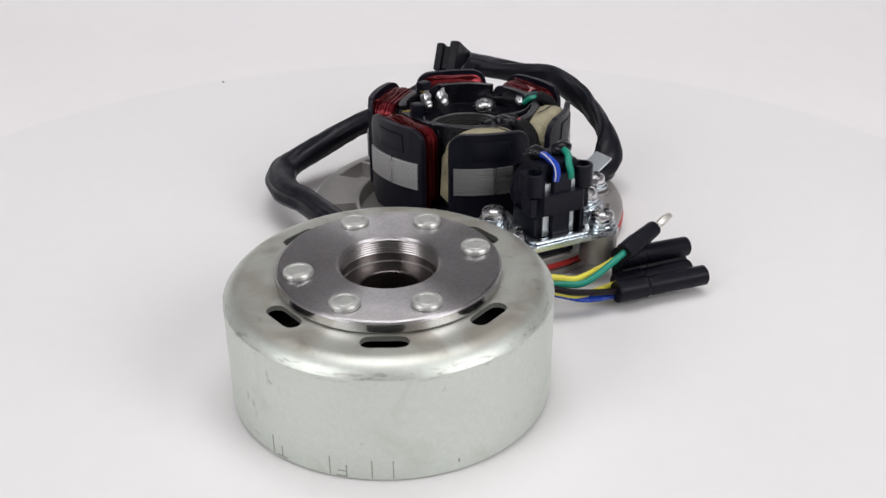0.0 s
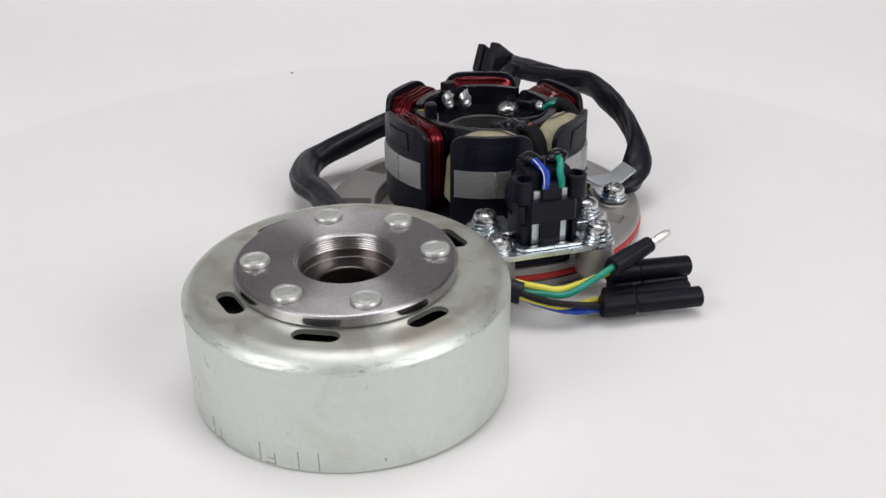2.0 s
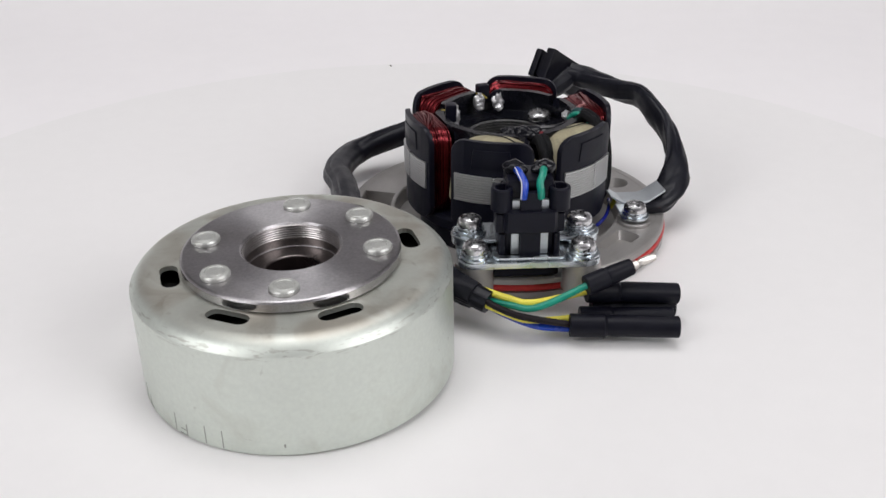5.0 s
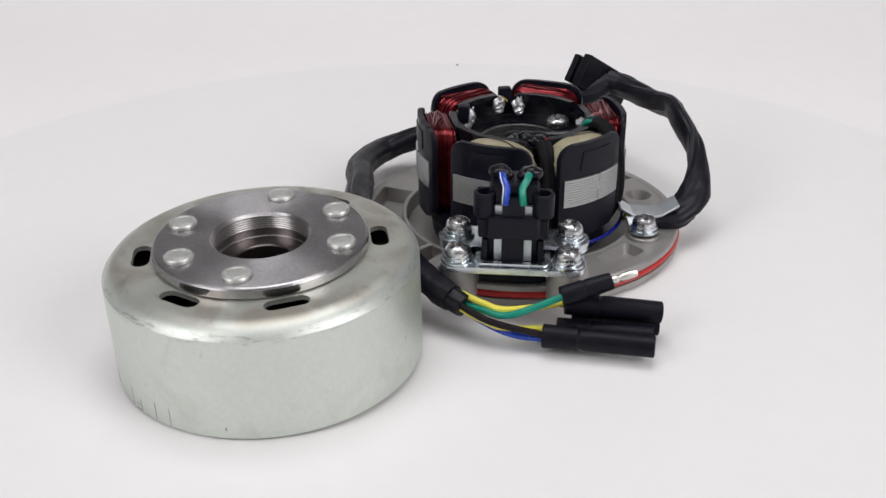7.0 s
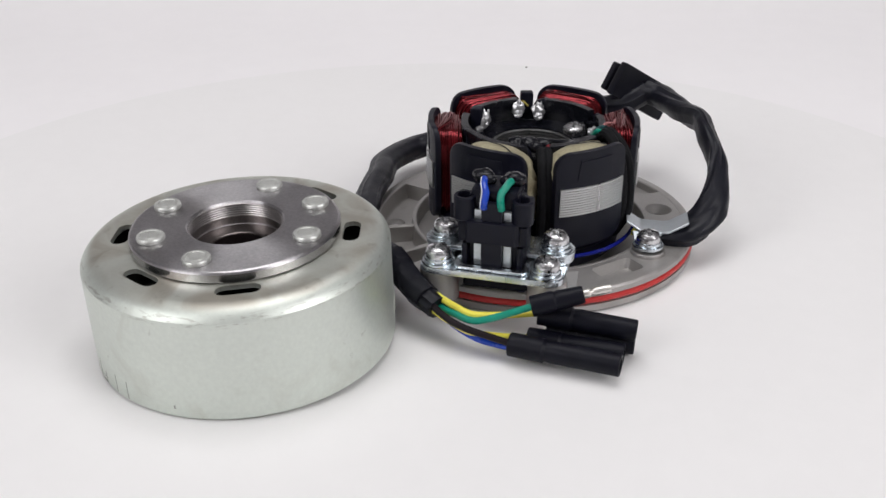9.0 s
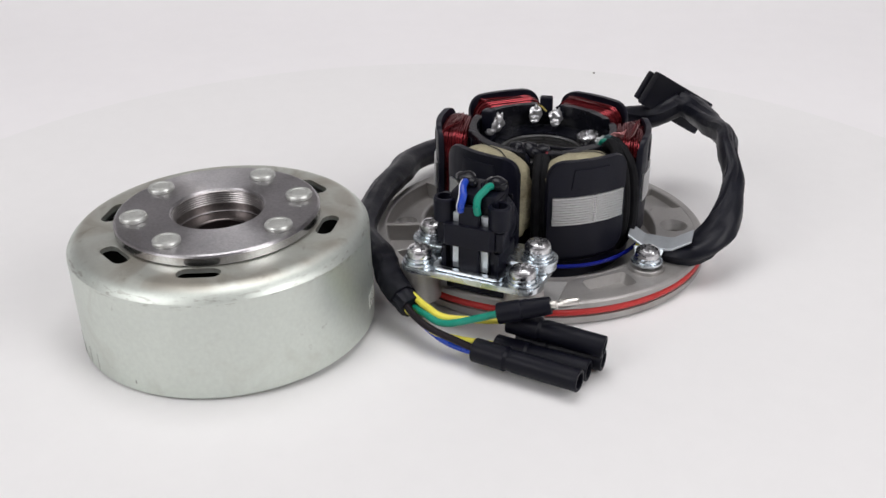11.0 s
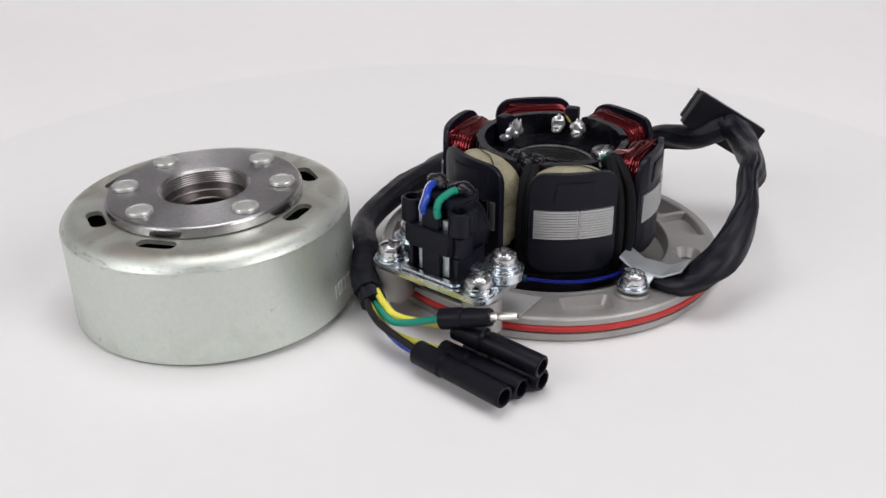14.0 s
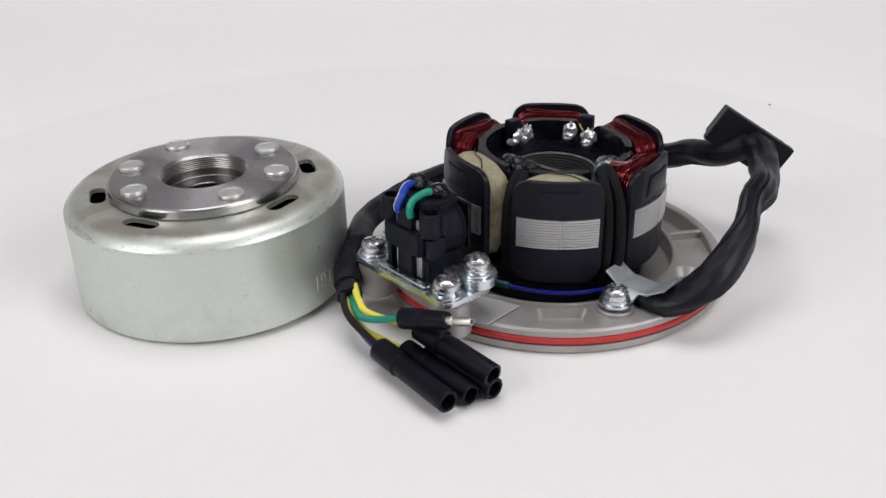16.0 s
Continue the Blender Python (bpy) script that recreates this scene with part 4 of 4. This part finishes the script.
# ---------------------------------------------------------------- wiring harness
def build_harness():
    hs = thing("wiring_harness", "black sleeved wiring harness with a rubber grommet and plug sleeves", "wiring harness", (0, 0, 0))
    right = [(0.0640, 0.0545, 0.0110, 0.0045, 0.0028, 0), (0.0745, 0.0615, 0.0115, 0.0060, 0.0040, 0), (0.0782, 0.0745, 0.0206, 0.0060, 0.0040, 40), (0.0715, 0.0883, 0.0305, 0.0062, 0.0036, 65),
             (0.0618, 0.0965, 0.0375, 0.0064, 0.0034, 75), (0.0545, 0.1055, 0.0395, 0.0064, 0.0038, 60), (0.0408, 0.1142, 0.0388, 0.0060, 0.0044, 30), (0.0260, 0.1230, 0.0395, 0.0055, 0.0048, 0), (0.0180, 0.1235, 0.0405, 0.0058, 0.0052, 0)]
    left = [(0.0180, 0.1235, 0.0405, 0.0058, 0.0052, 0), (0.0100, 0.1145, 0.0345, 0.0058, 0.0052, 0), (-0.0040, 0.1110, 0.0305, 0.0060, 0.0050, 20), (-0.0166, 0.1053, 0.0245, 0.0062, 0.0048, 30), (-0.0341, 0.0925, 0.0215, 0.0064, 0.0048, 30), (-0.0527, 0.0777, 0.0154, 0.0066, 0.0050, 20),
            (-0.0649, 0.0641, 0.0112, 0.0064, 0.0050, 0), (-0.0611, 0.0405, 0.0125, 0.0062, 0.0050, 0), (-0.0495, 0.0233, 0.0142, 0.0058, 0.0048, 0), (-0.0355, 0.0015, 0.0150, 0.0052, 0.0044, 0), (-0.0140, -0.0215, 0.0150, 0.0048, 0.0043, 0), (0.0095, -0.0313, 0.0160, 0.0045, 0.0042, 0), (0.0220, -0.0378, 0.0140, 0.0044, 0.0040, 0), (0.0375, -0.0404, 0.0110, 0.0043, 0.0038, 0)]
    part("sleeve", tube(right, 0.006, 32, 12, wrinkle=0.0004, fold=0.0009), M_VINYL, hs, "creased black vinyl sleeve")
    part("sleeve", tube(left, 0.006, 32, 12, wrinkle=0.0004, fold=0.0007), M_VINYL, hs, "creased black vinyl sleeve")
    wrap = [(0.0080, -0.0305, 0.0163), (0.0160, -0.0345, 0.0153), (0.0240, -0.0382, 0.0136), (0.0320, -0.0398, 0.0120)]
    part("tape_wrap", tube(wrap, 0.0048, 20, 10, wrinkle=0.0007, fold=0.0008), M_RUBBER, hs, "black tape wrapped round the sleeve end")
    # grommet
    e1 = Vector((0.0107, 0.0250, -0.0168)).normalized()
    e2 = Vector((-0.15, -0.45, -0.90))
    e2 = (e2 - e1 * e2.dot(e1)).normalized()
    e3 = e1.cross(e2)
    corner = Vector((0.0133, 0.1140, 0.0544))
    G = Matrix(((e1.x, e2.x, e3.x, corner.x), (e1.y, e2.y, e3.y, corner.y), (e1.z, e2.z, e3.z, corner.z), (0, 0, 0, 1)))
    s = 1 if e3.x > 0 else -1
    gr = part("grommet", block(0, 0.0320, 0, 0.0150, min(0, -s * 0.0045), max(0, -s * 0.0045), 0.0009, m=G), M_RUBBER, hs, "black rubber cable grommet")
    part("grommet_neck", block(0.003, 0.0290, 0.002, 0.0130, min(-s * 0.004, -s * 0.0085), max(-s * 0.004, -s * 0.0085), 0.0009, m=G), M_RUBBER, gr)
    part("grommet_flange", block(0.0015, 0.0305, 0.001, 0.0140, min(-s * 0.008, -s * 0.0115), max(-s * 0.008, -s * 0.0115), 0.0009, m=G), M_RUBBER, gr)
    # plug sleeves
    def plug(a, b, r0, r1, neck):
        a, b = Vector(a), Vector(b)
        d = b - a
        L = d.length
        turn = d.to_track_quat("Z", "Y").to_matrix().to_4x4()
        prof = [(0.0010, 0.0), (r0 - 0.0003, 0.0), (r0, 0.0003), (r0, neck - 0.0006), (r0 * 1.04, neck), (r1 * 0.92, neck + 0.0010), (r1, neck + 0.0030), (r1, L - 0.0003), (r1 - 0.0003, L), (r1 - 0.0010, L), (r1 - 0.0012, L - 0.0005), (r1 - 0.0013, L - 0.009), (0.0008, L - 0.0095)]
        ob = part("plug_sleeve", lathe(prof, 28, closed=False), M_RUBBER, hs, "hollow black rubber plug sleeve")
        ob.matrix_basis = Matrix.Translation(a) @ turn
        part("socket", lathe([(0.0012, L - 0.009), (0.0020, L - 0.009), (0.0022, L - 0.006), (0.0019, L - 0.0035), (0.0015, L - 0.0035), (0.0012, L - 0.006)], 16), M_HOLE, ob)
        return ob

    plug((0.0648, -0.0368, 0.0058), (0.0992, -0.0242, 0.0056), 0.0040, 0.0037, 0.0115)
    plug((0.0660, -0.0285, 0.0046), (0.0954, -0.0158, 0.0038), 0.0038, 0.0036, 0.0105)
    plug((0.0680, -0.0205, 0.0045), (0.0945, -0.0078, 0.0038), 0.0038, 0.0036, 0.0105)
    plug((0.0668, -0.0238, 0.0125), (0.0953, -0.0087, 0.0095), 0.0040, 0.0037, 0.0105)
    # bullet plug
    a, b = Vector((0.0680, -0.0299, 0.0180)), Vector((0.0871, -0.0130, 0.0245))
    d = b - a
    L = d.length
    turn = Matrix.Translation(a) @ d.to_track_quat("Z", "Y").to_matrix().to_4x4()
    sl = L * 0.66
    ob = part("bullet_sleeve", lathe([(0.0012, 0), (0.0033, 0), (0.0035, 0.0003), (0.0035, sl * 0.42), (0.0031, sl * 0.46), (0.0033, sl * 0.52), (0.0029, sl * 0.97), (0.0027, sl), (0.0012, sl)], 24), M_RUBBER, hs, "black rubber sleeve of the bullet plug")
    ob.matrix_basis = turn
    ob = part("bullet_terminal", lathe([(0.0007, sl - 0.003), (0.0015, sl - 0.003), (0.0015, sl + 0.0018), (0.0011, sl + 0.0022), (0.0011, sl + 0.0028), (0.0015, sl + 0.0034), (0.0015, L - 0.0022), (0.0011, L), (0.0008, L), (0.0007, L - 0.003)], 20), M_NICKEL, hs, "bright nickel bullet terminal")
    ob.matrix_basis = turn
    # wires
    s0 = (0.0350, -0.0402, 0.0118)
    for off, mid, end, mat, lab in (
            ((0, 0.002, 0.002), (0.0520, -0.0368, 0.0118), (0.0672, -0.0236, 0.0125), M_YELLOW, "yellow wire"),
            ((0, 0.001, -0.001), (0.0540, -0.0390, 0.0115), (0.0684, -0.0295, 0.0181), M_GREEN, "green wire"),
            ((0, -0.002, -0.0005), (0.0528, -0.0388, 0.0060), (0.0672, -0.0282, 0.0048), M_YELLOW, "yellow wire"),
            ((0, -0.002, 0.001), (0.0510, -0.0425, 0.0090), (0.0655, -0.0366, 0.0060), M_BROWN, "dark brown wire"),
            ((0, 0.0000, -0.0018), (0.0545, -0.0388, 0.0042), (0.0662, -0.0345, 0.0035), M_BLUE, "blue wire")):
        p0 = tuple(s0[k] + off[k] for k in range(3))
        q = tuple(end[k] + 0.08 * (end[k] - mid[k]) for k in range(3))
        m1 = tuple(p0[k] * 0.5 + mid[k] * 0.5 + (0, -0.0012, 0)[k] for k in range(3))
        part("wire", tube([p0, m1, mid, end, q], 0.00122, 10, 10), mat, hs, lab)
    ride(hs)


build_surround()
build_turntable()
build_flywheel()
build_stator()
build_harness()
build_speck("speck", "tiny dark dust speck on the white disc", -0.1200, 0.2250, TABLE, 0.0008)


# ---------------------------------------------------------------- what moves
def motions():
    for ob, m in RIDERS:
        walk(ob, [(t, pose(0, 0, 0, 0, 0, a) @ m) for t, a in TURN])


motions()
